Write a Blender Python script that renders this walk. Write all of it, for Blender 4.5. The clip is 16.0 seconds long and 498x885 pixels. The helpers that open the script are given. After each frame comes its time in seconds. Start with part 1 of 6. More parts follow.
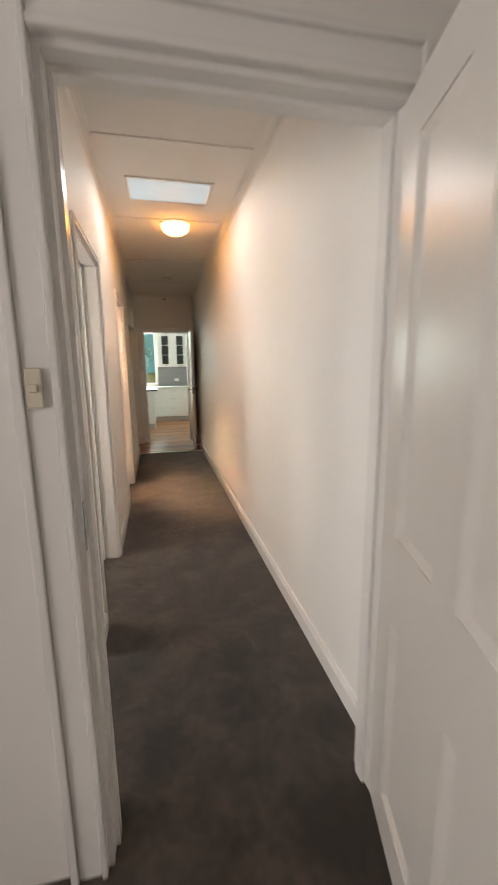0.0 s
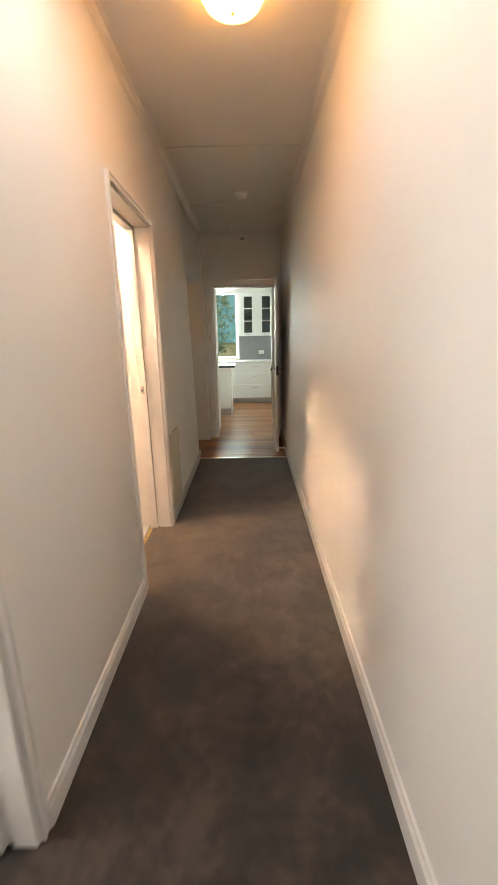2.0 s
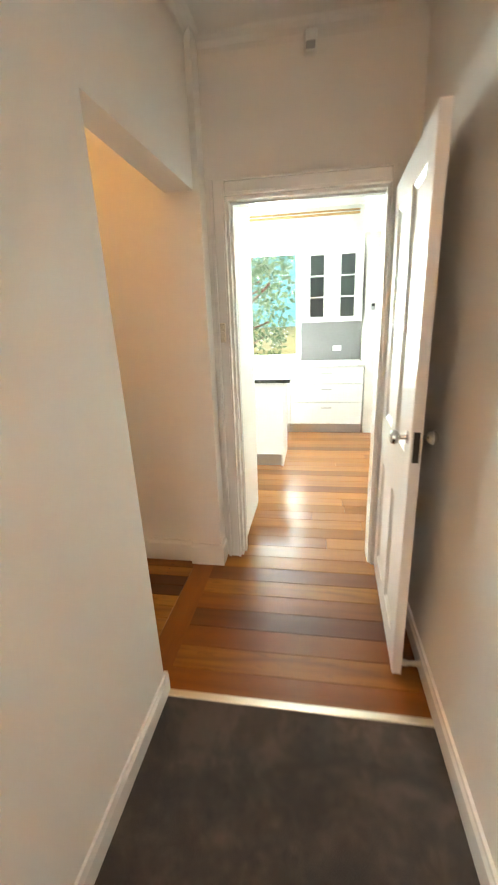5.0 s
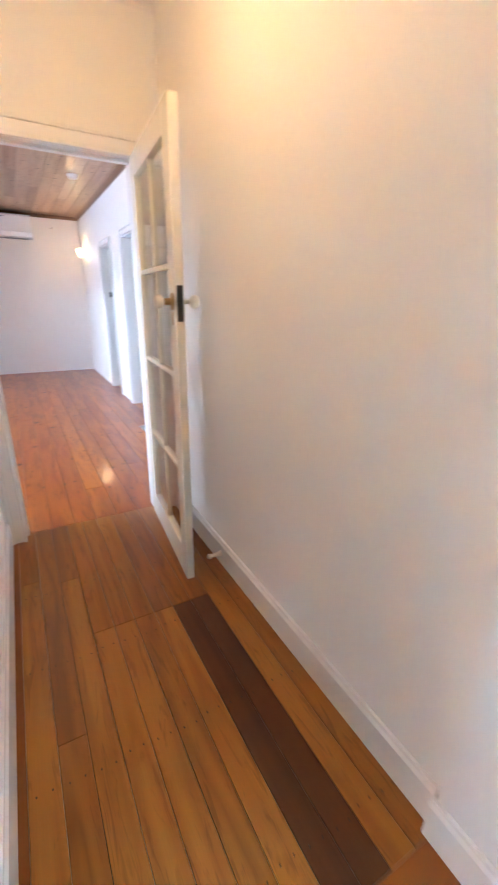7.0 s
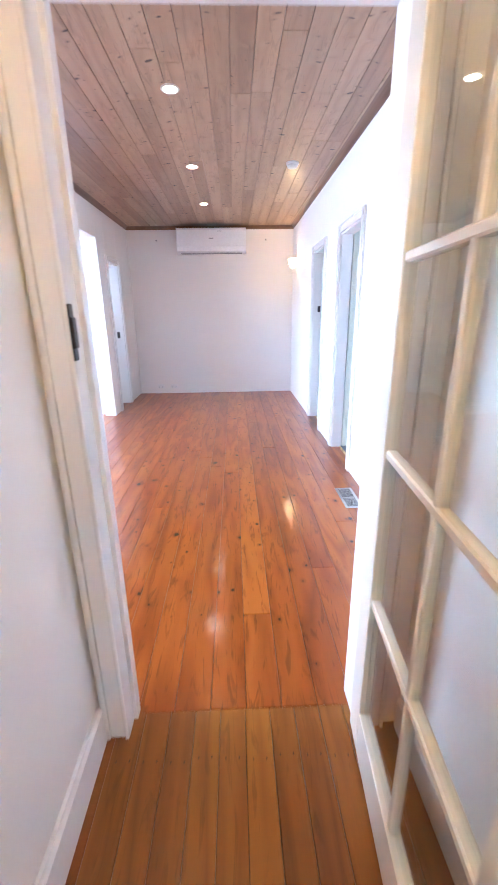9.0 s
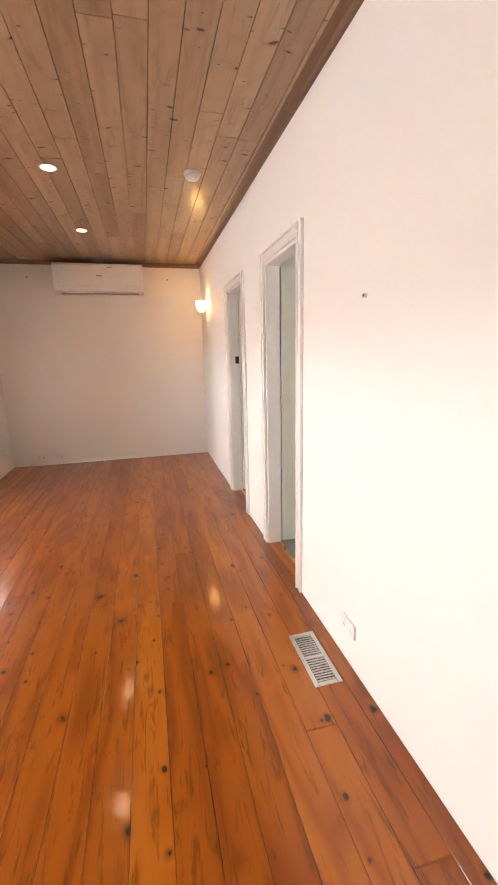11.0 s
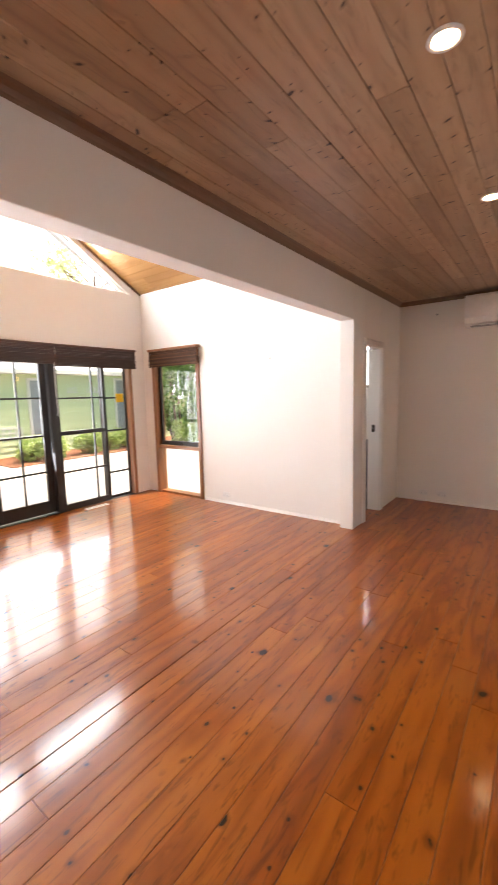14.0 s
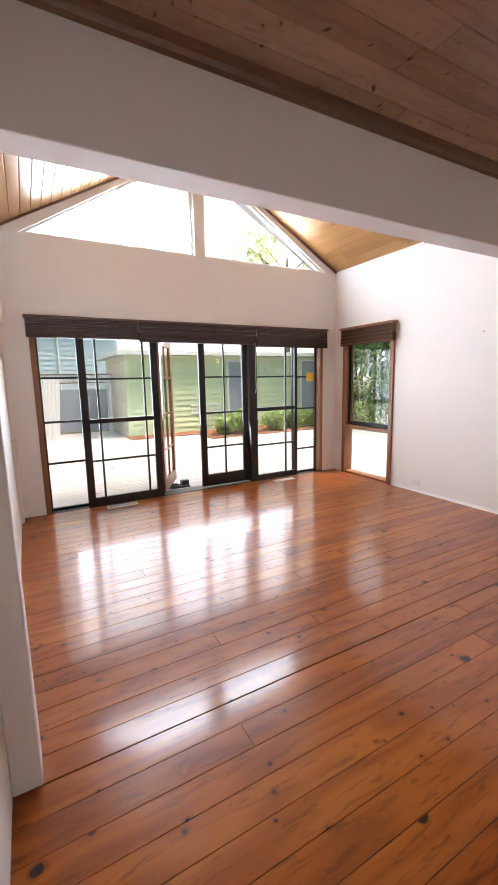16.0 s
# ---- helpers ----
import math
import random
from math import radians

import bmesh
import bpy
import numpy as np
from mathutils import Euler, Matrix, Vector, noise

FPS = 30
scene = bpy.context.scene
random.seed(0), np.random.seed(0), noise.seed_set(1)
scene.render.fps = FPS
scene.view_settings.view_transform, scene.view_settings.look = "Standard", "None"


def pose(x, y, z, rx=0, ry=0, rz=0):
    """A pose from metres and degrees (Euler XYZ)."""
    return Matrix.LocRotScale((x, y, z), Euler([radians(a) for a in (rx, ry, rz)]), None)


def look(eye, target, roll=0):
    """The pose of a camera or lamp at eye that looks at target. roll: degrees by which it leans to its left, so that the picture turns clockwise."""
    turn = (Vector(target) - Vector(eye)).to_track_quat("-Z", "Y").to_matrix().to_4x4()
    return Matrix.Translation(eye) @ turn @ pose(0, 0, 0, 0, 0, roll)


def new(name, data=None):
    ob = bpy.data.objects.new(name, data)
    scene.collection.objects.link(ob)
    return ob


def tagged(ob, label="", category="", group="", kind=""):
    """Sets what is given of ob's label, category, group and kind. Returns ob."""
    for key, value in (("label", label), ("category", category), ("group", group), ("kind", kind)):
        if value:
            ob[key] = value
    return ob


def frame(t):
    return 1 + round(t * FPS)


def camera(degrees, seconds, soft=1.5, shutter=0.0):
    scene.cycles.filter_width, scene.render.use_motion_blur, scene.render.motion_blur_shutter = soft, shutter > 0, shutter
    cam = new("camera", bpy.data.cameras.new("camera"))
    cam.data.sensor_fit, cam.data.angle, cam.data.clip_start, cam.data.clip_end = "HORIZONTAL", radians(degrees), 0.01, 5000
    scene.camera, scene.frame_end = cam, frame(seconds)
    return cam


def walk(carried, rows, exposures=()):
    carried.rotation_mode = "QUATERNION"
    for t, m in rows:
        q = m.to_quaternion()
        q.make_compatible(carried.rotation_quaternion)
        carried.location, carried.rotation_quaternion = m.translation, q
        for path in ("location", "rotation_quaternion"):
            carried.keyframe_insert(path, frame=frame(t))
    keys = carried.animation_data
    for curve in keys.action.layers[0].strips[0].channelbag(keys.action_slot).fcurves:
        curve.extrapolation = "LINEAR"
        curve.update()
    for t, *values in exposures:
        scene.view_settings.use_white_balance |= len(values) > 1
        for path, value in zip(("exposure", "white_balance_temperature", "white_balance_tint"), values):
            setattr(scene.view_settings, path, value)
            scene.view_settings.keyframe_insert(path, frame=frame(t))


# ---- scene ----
cam = camera(63.5, 16.0, shutter=0.4)
PATH = [
    (0, (0.035, -0.171, 1.368), (0.466, 1.746, 0.995), -0.7),
    (0.5, (0.113, 0.304, 1.375), (0.321, 2.25, 0.965), -0.7),
    (1, (0.175, 0.817, 1.382), (0.313, 2.763, 0.944), -0.5),
    (1.5, (0.285, 1.388, 1.373), (0.288, 3.327, 0.883), -0.9),
    (2, (0.309, 1.921, 1.363), (0.296, 3.855, 0.854), -1.2),
    (2.5, (0.384, 2.468, 1.379), (0.374, 4.4, 0.858), -1.5),
    (3, (0.370, 3.032, 1.410), (0.304, 4.96, 0.881), -2.0),
    (3.2, (0.333, 3.267, 1.42), (0.281, 5.189, 0.868), -1.5),
    (5.3, (0.25, 5.487, 1.405), (-0.189, 7.353, 0.834), -2.4),
    (5.5, (0.219, 5.65, 1.391), (-0.33, 7.488, 0.825), -2.6),
    (6, (0.191, 6.078, 1.343), (-0.86, 7.67, 0.745), -2.6),
    (6.5, (0.109, 6.372, 1.351), (-1.264, 7.682, 0.719), -0.8),
    (7, (-0.111, 6.554, 1.327), (-1.751, 7.482, 0.658), 0.9),
    (7.5, (-0.387, 6.7, 1.309), (-2.201, 7.174, 0.613), 0.8),
    (8, (-0.686, 6.79, 1.355), (-2.564, 6.981, 0.693), 0.6),
    (8.5, (-1.092, 6.78, 1.364), (-2.989, 6.872, 0.736), 0.1),
    (9, (-1.468, 6.812, 1.347), (-3.369, 6.873, 0.728), -0.8),
    (9.5, (-1.868, 6.873, 1.342), (-3.754, 7.008, 0.689), -1.5),
    (9.7, (-2.025, 6.904, 1.332), (-3.891, 7.149, 0.654), -1.5),
    (11.8, (-2.831, 6.978, 1.487), (-4.757, 7.419, 1.177), -1.8),
    (12, (-2.858, 6.947, 1.501), (-4.814, 7.253, 1.213), -1.6),
    (12.5, (-2.919, 6.92, 1.507), (-4.9, 6.807, 1.256), -1.4),
    (13, (-2.94, 6.893, 1.512), (-4.857, 6.378, 1.268), -1.2),
    (13.5, (-2.92, 6.826, 1.499), (-4.696, 5.939, 1.259), -1.4),
    (14, (-2.883, 6.783, 1.507), (-4.48, 5.604, 1.263), -1.5),
    (14.5, (-2.86, 6.739, 1.503), (-4.257, 5.33, 1.255), -1.5),
    (15, (-2.84, 6.705, 1.503), (-4.032, 5.119, 1.248), -1.4),
    (15.5, (-2.811, 6.682, 1.496), (-3.848, 4.994, 1.223), -1.2),
    (16, (-2.778, 6.665, 1.478), (-3.727, 4.932, 1.165), -1.2),
]
EXPOSURES = [(0.0, 0.55, 8800, 22), (1.0, 0.6, 9000, 22), (1.5, 0.6, 8800, 21), (2.5, 0.95, 7800, 18), (3.2, 1.2, 7400, 17), (5.5, 2.42, 8200, 20), (6.0, 2.5, 7600, 21), (6.5, 2.7, 6800, 20), (7.0, 3.05, 5200, 15),
             (8.0, 3.4, 4550, 11), (9.0, 3.3, 4900, 15), (9.7, 3.0, 6000, 18), (12.0, 2.55, 7900, 21), (13.0, 2.65, 7800, 21), (14.0, 2.2, 7200, 21), (15.0, 1.85, 6800, 20), (16.0, 1.65, 6500, 20)]
walk(cam, [(t, look(eye, target, roll)) for t, eye, target, roll in PATH], EXPOSURES)

# ---- world, sun, large lights ----
world = bpy.data.worlds.new("sky")
scene.world = world
world.use_nodes = True
sky = world.node_tree.nodes.new("ShaderNodeTexSky")
sky.sky_type = "NISHITA"
sky.sun_disc = False
sky.sun_elevation, sky.sun_rotation = radians(66), radians(300)
sky.air_density, sky.dust_density, sky.ozone_density = 1.0, 10.0, 0.2
world.node_tree.links.new(sky.outputs[0], world.node_tree.nodes["Background"].inputs[0])
world.node_tree.nodes["Background"].inputs[1].default_value = 0.13


def lamp(name, kind, m, energy, colour, **settings):
    data = bpy.data.lights.new(name, kind)
    data.energy, data.color = energy, colour
    for key, value in settings.items():
        if key == "size":
            data.size = value
        elif key == "size_y":
            data.shape, data.size_y = "RECTANGLE", value
        elif key == "angle":
            data.angle = value
        elif key == "spread":
            data.spread = value
    ob = new(name, data)
    ob.matrix_world = m
    return ob


SUN_DIR = Vector((math.sin(radians(300)) * math.cos(radians(66)), math.cos(radians(300)) * math.cos(radians(66)), math.sin(radians(66))))
lamp("sun", "SUN", look(SUN_DIR * 20, (0, 0, 0)), 1.5, (1.0, 0.95, 0.88), angle=radians(20))
DAY = (0.80, 0.90, 1.0)
lamp("skylight_daylight", "AREA", look((0.1975, 3.1, 2.612), (0.1975, 3.1, 0)), 6, (0.74, 0.87, 1.0), size=0.55, size_y=0.34)
lamp("clerestory_daylight", "AREA", look((-4.0, 1.56, 3.35), (-4.0, 4.0, 2.2)), 25, DAY, size=1.5, size_y=0.6)
lamp("clerestory_daylight_right", "AREA", look((-5.7, 1.56, 3.3), (-5.7, 4.0, 2.2)), 18, DAY, size=1.3, size_y=0.5)
lamp("patio_daylight", "AREA", look((-4.70, 1.54, 1.25), (-4.70, 5, 2.0)), 32, DAY, size=3.1, size_y=1.5, spread=radians(130))
lamp("kitchen_daylight", "AREA", look((-0.9, 11.12, 1.6), (-0.9, 8, 1.2)), 104, (0.62, 0.89, 1.0), size=1.9, size_y=1.4)
lamp("study_daylight", "AREA", look((-2.40, 1.22, 1.5), (0, 1.22, 1.2)), 19, (0.66, 0.82, 1.0), size=0.55, size_y=1.1)
lamp("linen_daylight", "AREA", look((-1.66, 2.35, 1.5), (0, 2.5, 1.2)), 16, DAY, size=0.7, size_y=0.95)
lamp("front_room_daylight", "AREA", look((-2.42, -0.9, 1.5), (0.5, -0.4, 1.2)), 25, (0.72, 0.84, 1.0), size=1.4, size_y=1.3)
lamp("laundry_daylight", "AREA", look((-8.60, 4.62, 1.8), (-7.2, 4.5, 1.4)), 4, DAY, size=0.45, size_y=0.55)
# added fill lamps inside the two bedrooms, whose walls have no window
lamp("far_bedroom_fill", "AREA", look((-8.2, 9.4, 1.6), (-6.2, 8.4, 1.3)), 5, DAY, size=1.0, size_y=1.0)
lamp("bedroom_fill", "AREA", look((-4.2, 10.4, 1.6), (-5.0, 8, 1.3)), 7, DAY, size=1.4, size_y=1.0)


# ---- materials ----
class Nodes:
    def __init__(self, name):
        self.mat = bpy.data.materials.new(name)
        self.mat.use_nodes = True
        self.tree = self.mat.node_tree
        self.bsdf = self.tree.nodes["Principled BSDF"]

    def add(self, kind, inputs=(), **attrs):
        n = self.tree.nodes.new(kind)
        if "operation" in attrs:
            n.operation = attrs["operation"]
        if "blend_type" in attrs:
            n.blend_type = attrs["blend_type"]
        if "data_type" in attrs:
            n.data_type = attrs["data_type"]
        if "feature" in attrs:
            n.feature = attrs["feature"]
        if "dims" in attrs:
            if kind == "ShaderNodeTexVoronoi":
                n.voronoi_dimensions = attrs["dims"]
            else:
                n.noise_dimensions = attrs["dims"]
        for key, value in dict(inputs).items():
            self.put(n.inputs[key], value)
        return n

    def put(self, socket, value):
        if hasattr(value, "is_output"):
            self.tree.links.new(value, socket)
        else:
            socket.default_value = value

    def maths(self, op, a, b=0.0, c=0.0):
        n = self.tree.nodes.new("ShaderNodeMath")
        n.operation = op
        for i, v in enumerate((a, b, c)):
            self.put(n.inputs[i], v)
        return n.outputs[0]

    def ramp(self, fac, stops):
        n = self.tree.nodes.new("ShaderNodeValToRGB")
        e = n.color_ramp.elements
        while len(e) < len(stops):
            e.new(0.5)
        for el, (p, c) in zip(e, stops):
            el.position, el.color = p, (*c, 1)
        self.put(n.inputs[0], fac)
        return n.outputs[0]

    def mix(self, fac, a, b, blend="MIX"):
        n = self.tree.nodes.new("ShaderNodeMix")
        n.data_type, n.blend_type = "RGBA", blend
        self.put(n.inputs[0], fac)
        self.put(n.inputs[6], a if hasattr(a, "is_output") else (*a, 1))
        self.put(n.inputs[7], b if hasattr(b, "is_output") else (*b, 1))
        return n.outputs[2]

    def coord(self, which="Object"):
        return self.tree.nodes.new("ShaderNodeTexCoord").outputs[which]

    def noise(self, vec, scale, detail=3.0, rough=0.5, distort=0.0):
        n = self.tree.nodes.new("ShaderNodeTexNoise")
        self.put(n.inputs["Vector"], vec)
        n.inputs["Scale"].default_value = scale
        n.inputs["Detail"].default_value = detail
        n.inputs["Roughness"].default_value = rough
        n.inputs["Distortion"].default_value = distort
        return n.outputs[0]

    def mapped(self, vec, scale=(1, 1, 1), loc=(0, 0, 0)):
        n = self.tree.nodes.new("ShaderNodeMapping")
        self.put(n.inputs[0], vec)
        n.inputs["Scale"].default_value = scale
        self.put(n.inputs["Location"], loc)
        return n.outputs[0]

    def bump(self, height, strength=0.2, distance=0.01):
        n = self.tree.nodes.new("ShaderNodeBump")
        n.inputs["Strength"].default_value = strength
        n.inputs["Distance"].default_value = distance
        self.put(n.inputs["Height"], height)
        self.tree.links.new(n.outputs[0], self.bsdf.inputs["Normal"])

    def set(self, **kw):
        names = {"color": "Base Color", "rough": "Roughness", "metal": "Metallic", "coat": "Coat Weight", "coat_rough": "Coat Roughness",
                 "trans": "Transmission Weight", "ior": "IOR", "emit": "Emission Color", "power": "Emission Strength", "spec": "Specular IOR Level", "sheen": "Sheen Weight", "alpha": "Alpha"}
        for key, value in kw.items():
            s = self.bsdf.inputs[names[key]]
            if isinstance(value, tuple):
                value = (*value, 1)
            self.put(s, value)
        return self


def painted(name, colour, rough=0.4, grain=60.0, bump=0.05, vary=0.06):
    n = Nodes(name)
    v = n.coord()
    big = n.noise(v, 1.3, 3)
    fine = n.noise(v, grain, 3)
    lo = tuple(c * (1 - vary) for c in colour)
    n.set(color=n.mix(big, lo, colour), rough=n.maths("MULTIPLY_ADD", fine, 0.04, rough - 0.02))
    n.bump(fine, bump, 0.004)
    return n.mat


def plain(name, colour, rough=0.4, metal=0.0, coat=0.0):
    n = Nodes(name)
    f = n.noise(n.coord(), 35, 3)
    lo = tuple(c * 0.88 for c in colour)
    n.set(color=n.mix(f, lo, colour), rough=n.maths("MULTIPLY_ADD", f, 0.1, rough - 0.05), metal=metal, coat=coat)
    return n.mat


def timber(name, stops, rough=0.25, knots=0.0, axis=0, along=0.25, across=7.0, coat=0.0, island=False, vary=0.5, knot_colour=(0.035, 0.014, 0.006), knot_scale=3.5, gloss_vary=0.06, relief=0.06, figure=0.26, spec=0.5, streaks=0.0, rings_per=30.0, fibres=0.25, knot_long=0.62, knot_turn=0.0, pins=0.0, dark_mark=None):
    """Boards whose grain runs along one local axis, each board with its own grain and tone."""
    n = Nodes(name)
    v = n.coord()
    if island:
        rnd = n.tree.nodes.new("ShaderNodeNewGeometry").outputs["Random Per Island"]
    else:
        rnd = n.tree.nodes.new("ShaderNodeObjectInfo").outputs["Random"]
    shift = n.add("ShaderNodeCombineXYZ", {"X": n.maths("MULTIPLY", rnd, 37.0), "Y": n.maths("MULTIPLY", rnd, 91.0), "Z": n.maths("MULTIPLY", rnd, 13.0)}).outputs[0]
    s = [across, across, across]
    s[axis] = along
    g = n.mapped(v, tuple(s), shift)
    kv = n.mapped(v, tuple(1.0 if i != axis else knot_long for i in range(3)), shift)
    if knot_turn:
        turn = n.tree.nodes.new("ShaderNodeVectorRotate")
        turn.rotation_type = "Z_AXIS"
        n.put(turn.inputs["Vector"], v)
        n.put(turn.inputs["Angle"], n.maths("MULTIPLY_ADD", rnd, knot_turn, -0.5 * knot_turn))
        kv = n.mapped(turn.outputs[0], tuple(1.0 if i != axis else knot_long for i in range(3)), shift)
    vor = n.tree.nodes.new("ShaderNodeTexVoronoi")
    vor.voronoi_dimensions = "2D"
    n.put(vor.inputs["Vector"], kv)
    vor.inputs["Scale"].default_value = knot_scale
    wob = n.noise(kv, 20, 3)
    size = n.maths("MULTIPLY_ADD", n.add("ShaderNodeSeparateColor", {"Color": vor.outputs["Color"]}).outputs[1], -0.085, 0.035)
    dist = n.maths("ADD", n.maths("ADD", vor.outputs["Distance"], n.maths("MULTIPLY_ADD", wob, 0.17, -0.085)), size)
    # rings bend round the knots
    pull = n.maths("DIVIDE", 0.03, n.maths("ADD", n.maths("MAXIMUM", dist, 0.0), 0.05))
    bend = n.noise(g, 0.9, 2, 0.5)
    rings = n.maths("SINE", n.maths("MULTIPLY", n.maths("ADD", n.maths("ADD", bend, n.maths("MULTIPLY", pull, 0.35 if knots else 0.0)), n.maths("MULTIPLY", n.noise(g, 0.35, 1), 0.7)), rings_per))
    rings = n.maths("POWER", n.maths("MULTIPLY_ADD", rings, 0.5, 0.5), 0.6)
    fibre = n.noise(n.mapped(v, tuple((6.0 if i == axis else 140.0) for i in range(3)), shift), 1.0, 3, 0.6)
    tone = n.maths("ADD", n.maths("MULTIPLY", rings, figure), n.maths("ADD", n.maths("MULTIPLY", fibre, fibres), n.maths("ADD", n.maths("MULTIPLY", rnd, vary), n.maths("MULTIPLY", bend, 0.3))))
    tone = n.maths("DIVIDE", tone, 0.3 + fibres + figure + vary)
    col = n.ramp(tone, stops)
    if streaks:
        flame = n.noise(n.mapped(v, tuple((4.2 if i == axis else 30.0) for i in range(3)), shift), 1.0, 3, 0.6, 1.3)
        dark = n.add("ShaderNodeMapRange", {"Value": flame, "From Min": 0.55, "From Max": 0.67, "To Min": 0.0, "To Max": streaks}).outputs[0]
        col = n.mix(dark, col, tuple(c * 0.6 for c in stops[0][1]))
    if knots:
        halo = n.add("ShaderNodeMapRange", {"Value": dist, "From Min": 0.03 * knots, "From Max": 0.16 * knots, "To Min": 0.9, "To Max": 0.0}).outputs[0]
        core = n.add("ShaderNodeMapRange", {"Value": dist, "From Min": 0.028 * knots, "From Max": 0.055 * knots, "To Min": 1.0, "To Max": 0.0}).outputs[0]
        few = n.maths("GREATER_THAN", n.add("ShaderNodeSeparateColor", {"Color": vor.outputs["Color"]}).outputs[0], 0.35)
        mid = tuple(c * 0.55 for c in stops[0][1])
        col = n.mix(n.maths("MULTIPLY", halo, n.maths("MULTIPLY", few, 0.7)), col, mid)
        col = n.mix(n.maths("MULTIPLY", core, few), col, knot_colour)
    if pins:
        spot = n.tree.nodes.new("ShaderNodeTexVoronoi")
        spot.voronoi_dimensions = "2D"
        n.put(spot.inputs["Vector"], kv)
        spot.inputs["Scale"].default_value = 7.5
        odd = n.add("ShaderNodeSeparateColor", {"Color": spot.outputs["Color"]})
        reach = n.maths("MULTIPLY_ADD", odd.outputs[1], 0.075, 0.025)
        edge = n.maths("ADD", spot.outputs["Distance"], n.maths("MULTIPLY_ADD", wob, 0.20, -0.10))
        ring = n.add("ShaderNodeMapRange", {"Value": n.maths("DIVIDE", edge, reach), "From Min": 0.7, "From Max": 2.2, "To Min": 1.0, "To Max": 0.0}).outputs[0]
        dot = n.add("ShaderNodeMapRange", {"Value": n.maths("DIVIDE", edge, reach), "From Min": 0.45, "From Max": 0.8, "To Min": 1.0, "To Max": 0.0}).outputs[0]
        some = n.maths("MULTIPLY", n.maths("GREATER_THAN", odd.outputs[0], 0.66), pins)
        col = n.mix(n.maths("MULTIPLY", ring, n.maths("MULTIPLY", some, 0.45)), col, tuple(c * 0.6 for c in stops[0][1]))
        col = n.mix(n.maths("MULTIPLY", dot, some), col, knot_colour)
    # darker oval with a noisy edge: centre x, y and two radii
    if dark_mark:
        far = n.add("ShaderNodeVectorMath", {0: n.mapped(v, (1 / dark_mark[2], 1 / dark_mark[3], 0.0), (-dark_mark[0] / dark_mark[2], -dark_mark[1] / dark_mark[3], 0.0))}, operation="LENGTH").outputs["Value"]
        mark_fac = n.add("ShaderNodeMapRange", {"Value": n.maths("ADD", far, n.maths("MULTIPLY_ADD", n.noise(v, 5.0, 3), 0.7, -0.35)), "From Min": 0.45, "From Max": 1.1, "To Min": 0.8, "To Max": 0.0}).outputs[0]
        col = n.mix(mark_fac, col, (0.03, 0.022, 0.018))
    wear = n.noise(v, 2.2, 4, 0.6)
    n.set(color=col, rough=n.maths("MULTIPLY_ADD", wear, gloss_vary, rough - gloss_vary / 2), coat=coat, coat_rough=0.12, spec=spec)
    if relief:
        n.bump(n.maths("ADD", n.maths("MULTIPLY", fibre, 0.15), n.maths("MULTIPLY", wear, 0.8)), relief, 0.004)
    return n.mat


WALL = painted("wall_paint", (0.80, 0.775, 0.735), 0.60, 45, 0.012, 0.05)
CEIL = painted("ceiling_paint", (0.78, 0.755, 0.72), 0.7, 45, 0.05)
TRIM = painted("trim_gloss_paint", (0.82, 0.80, 0.77), 0.24, 30, 0.012, 0.04)
DOORPAINT = painted("door_gloss_paint", (0.80, 0.775, 0.735), 0.30, 90, 0.004, 0.05)
CREAM = painted("cream_gloss_paint", (0.78, 0.74, 0.62), 0.26, 24, 0.015, 0.05)
SAGE = painted("pale_grey_green_paint", (0.64, 0.65, 0.55), 0.45, 30, 0.05)
ACWHITE = plain("bright_white_plastic", (0.90, 0.90, 0.90), 0.3)
GRILLE = plain("beige_enamel", (0.56, 0.50, 0.37), 0.4)
WHITEPL = plain("white_plastic", (0.78, 0.78, 0.76), 0.35)
GREYPL = plain("grey_plastic", (0.35, 0.35, 0.36), 0.4)
IVORY = plain("ivory_plastic", (0.70, 0.63, 0.50), 0.38)
BLACKM = plain("black_metal", (0.012, 0.012, 0.013), 0.35, 0.3)
DARKST = plain("dark_steel", (0.06, 0.05, 0.045), 0.35, 0.9)
BRASS = plain("brass", (0.72, 0.50, 0.20), 0.28, 1.0)
AGEDBRASS = plain("aged_brass", (0.40, 0.25, 0.09), 0.3, 1.0)
CHROME = plain("satin_chrome", (0.62, 0.60, 0.57), 0.25, 1.0)
STEEL = plain("brushed_steel", (0.52, 0.52, 0.53), 0.32, 1.0)
SATIN = plain("satin_edge_strip", (0.74, 0.68, 0.56), 0.32, 1.0)
AGEDSTEEL = plain("worn_hinge_steel", (0.30, 0.28, 0.25), 0.4, 0.9)
YELLOW = plain("yellow_sticker", (0.90, 0.52, 0.01), 0.5)
SPLASH = plain("grey_steel_splashback", (0.26, 0.26, 0.27), 0.35, 0.6)
STONE = plain("white_stone_top", (0.80, 0.80, 0.79), 0.2)
DARKTOP = plain("dark_stone_top", (0.03, 0.026, 0.024), 0.2)
CABINET = painted("cabinet_white_paint", (0.82, 0.82, 0.81), 0.3, 20, 0.02, 0.03)
FLOORPINE = timber("varnished_knotty_pine", [(0.0, (0.155, 0.031, 0.0035)), (0.35, (0.25, 0.057, 0.005)), (0.65, (0.35, 0.092, 0.008)), (1.0, (0.47, 0.148, 0.015))], 0.31, 0.47, 0, 0.9, 6.0, 0.60, vary=0.42, relief=0.0, figure=0.44, spec=0.22, streaks=0.55, knot_scale=3.3, knot_colour=(0.018, 0.006, 0.003), rings_per=26.0, fibres=0.12, knot_long=0.8, pins=0.9)
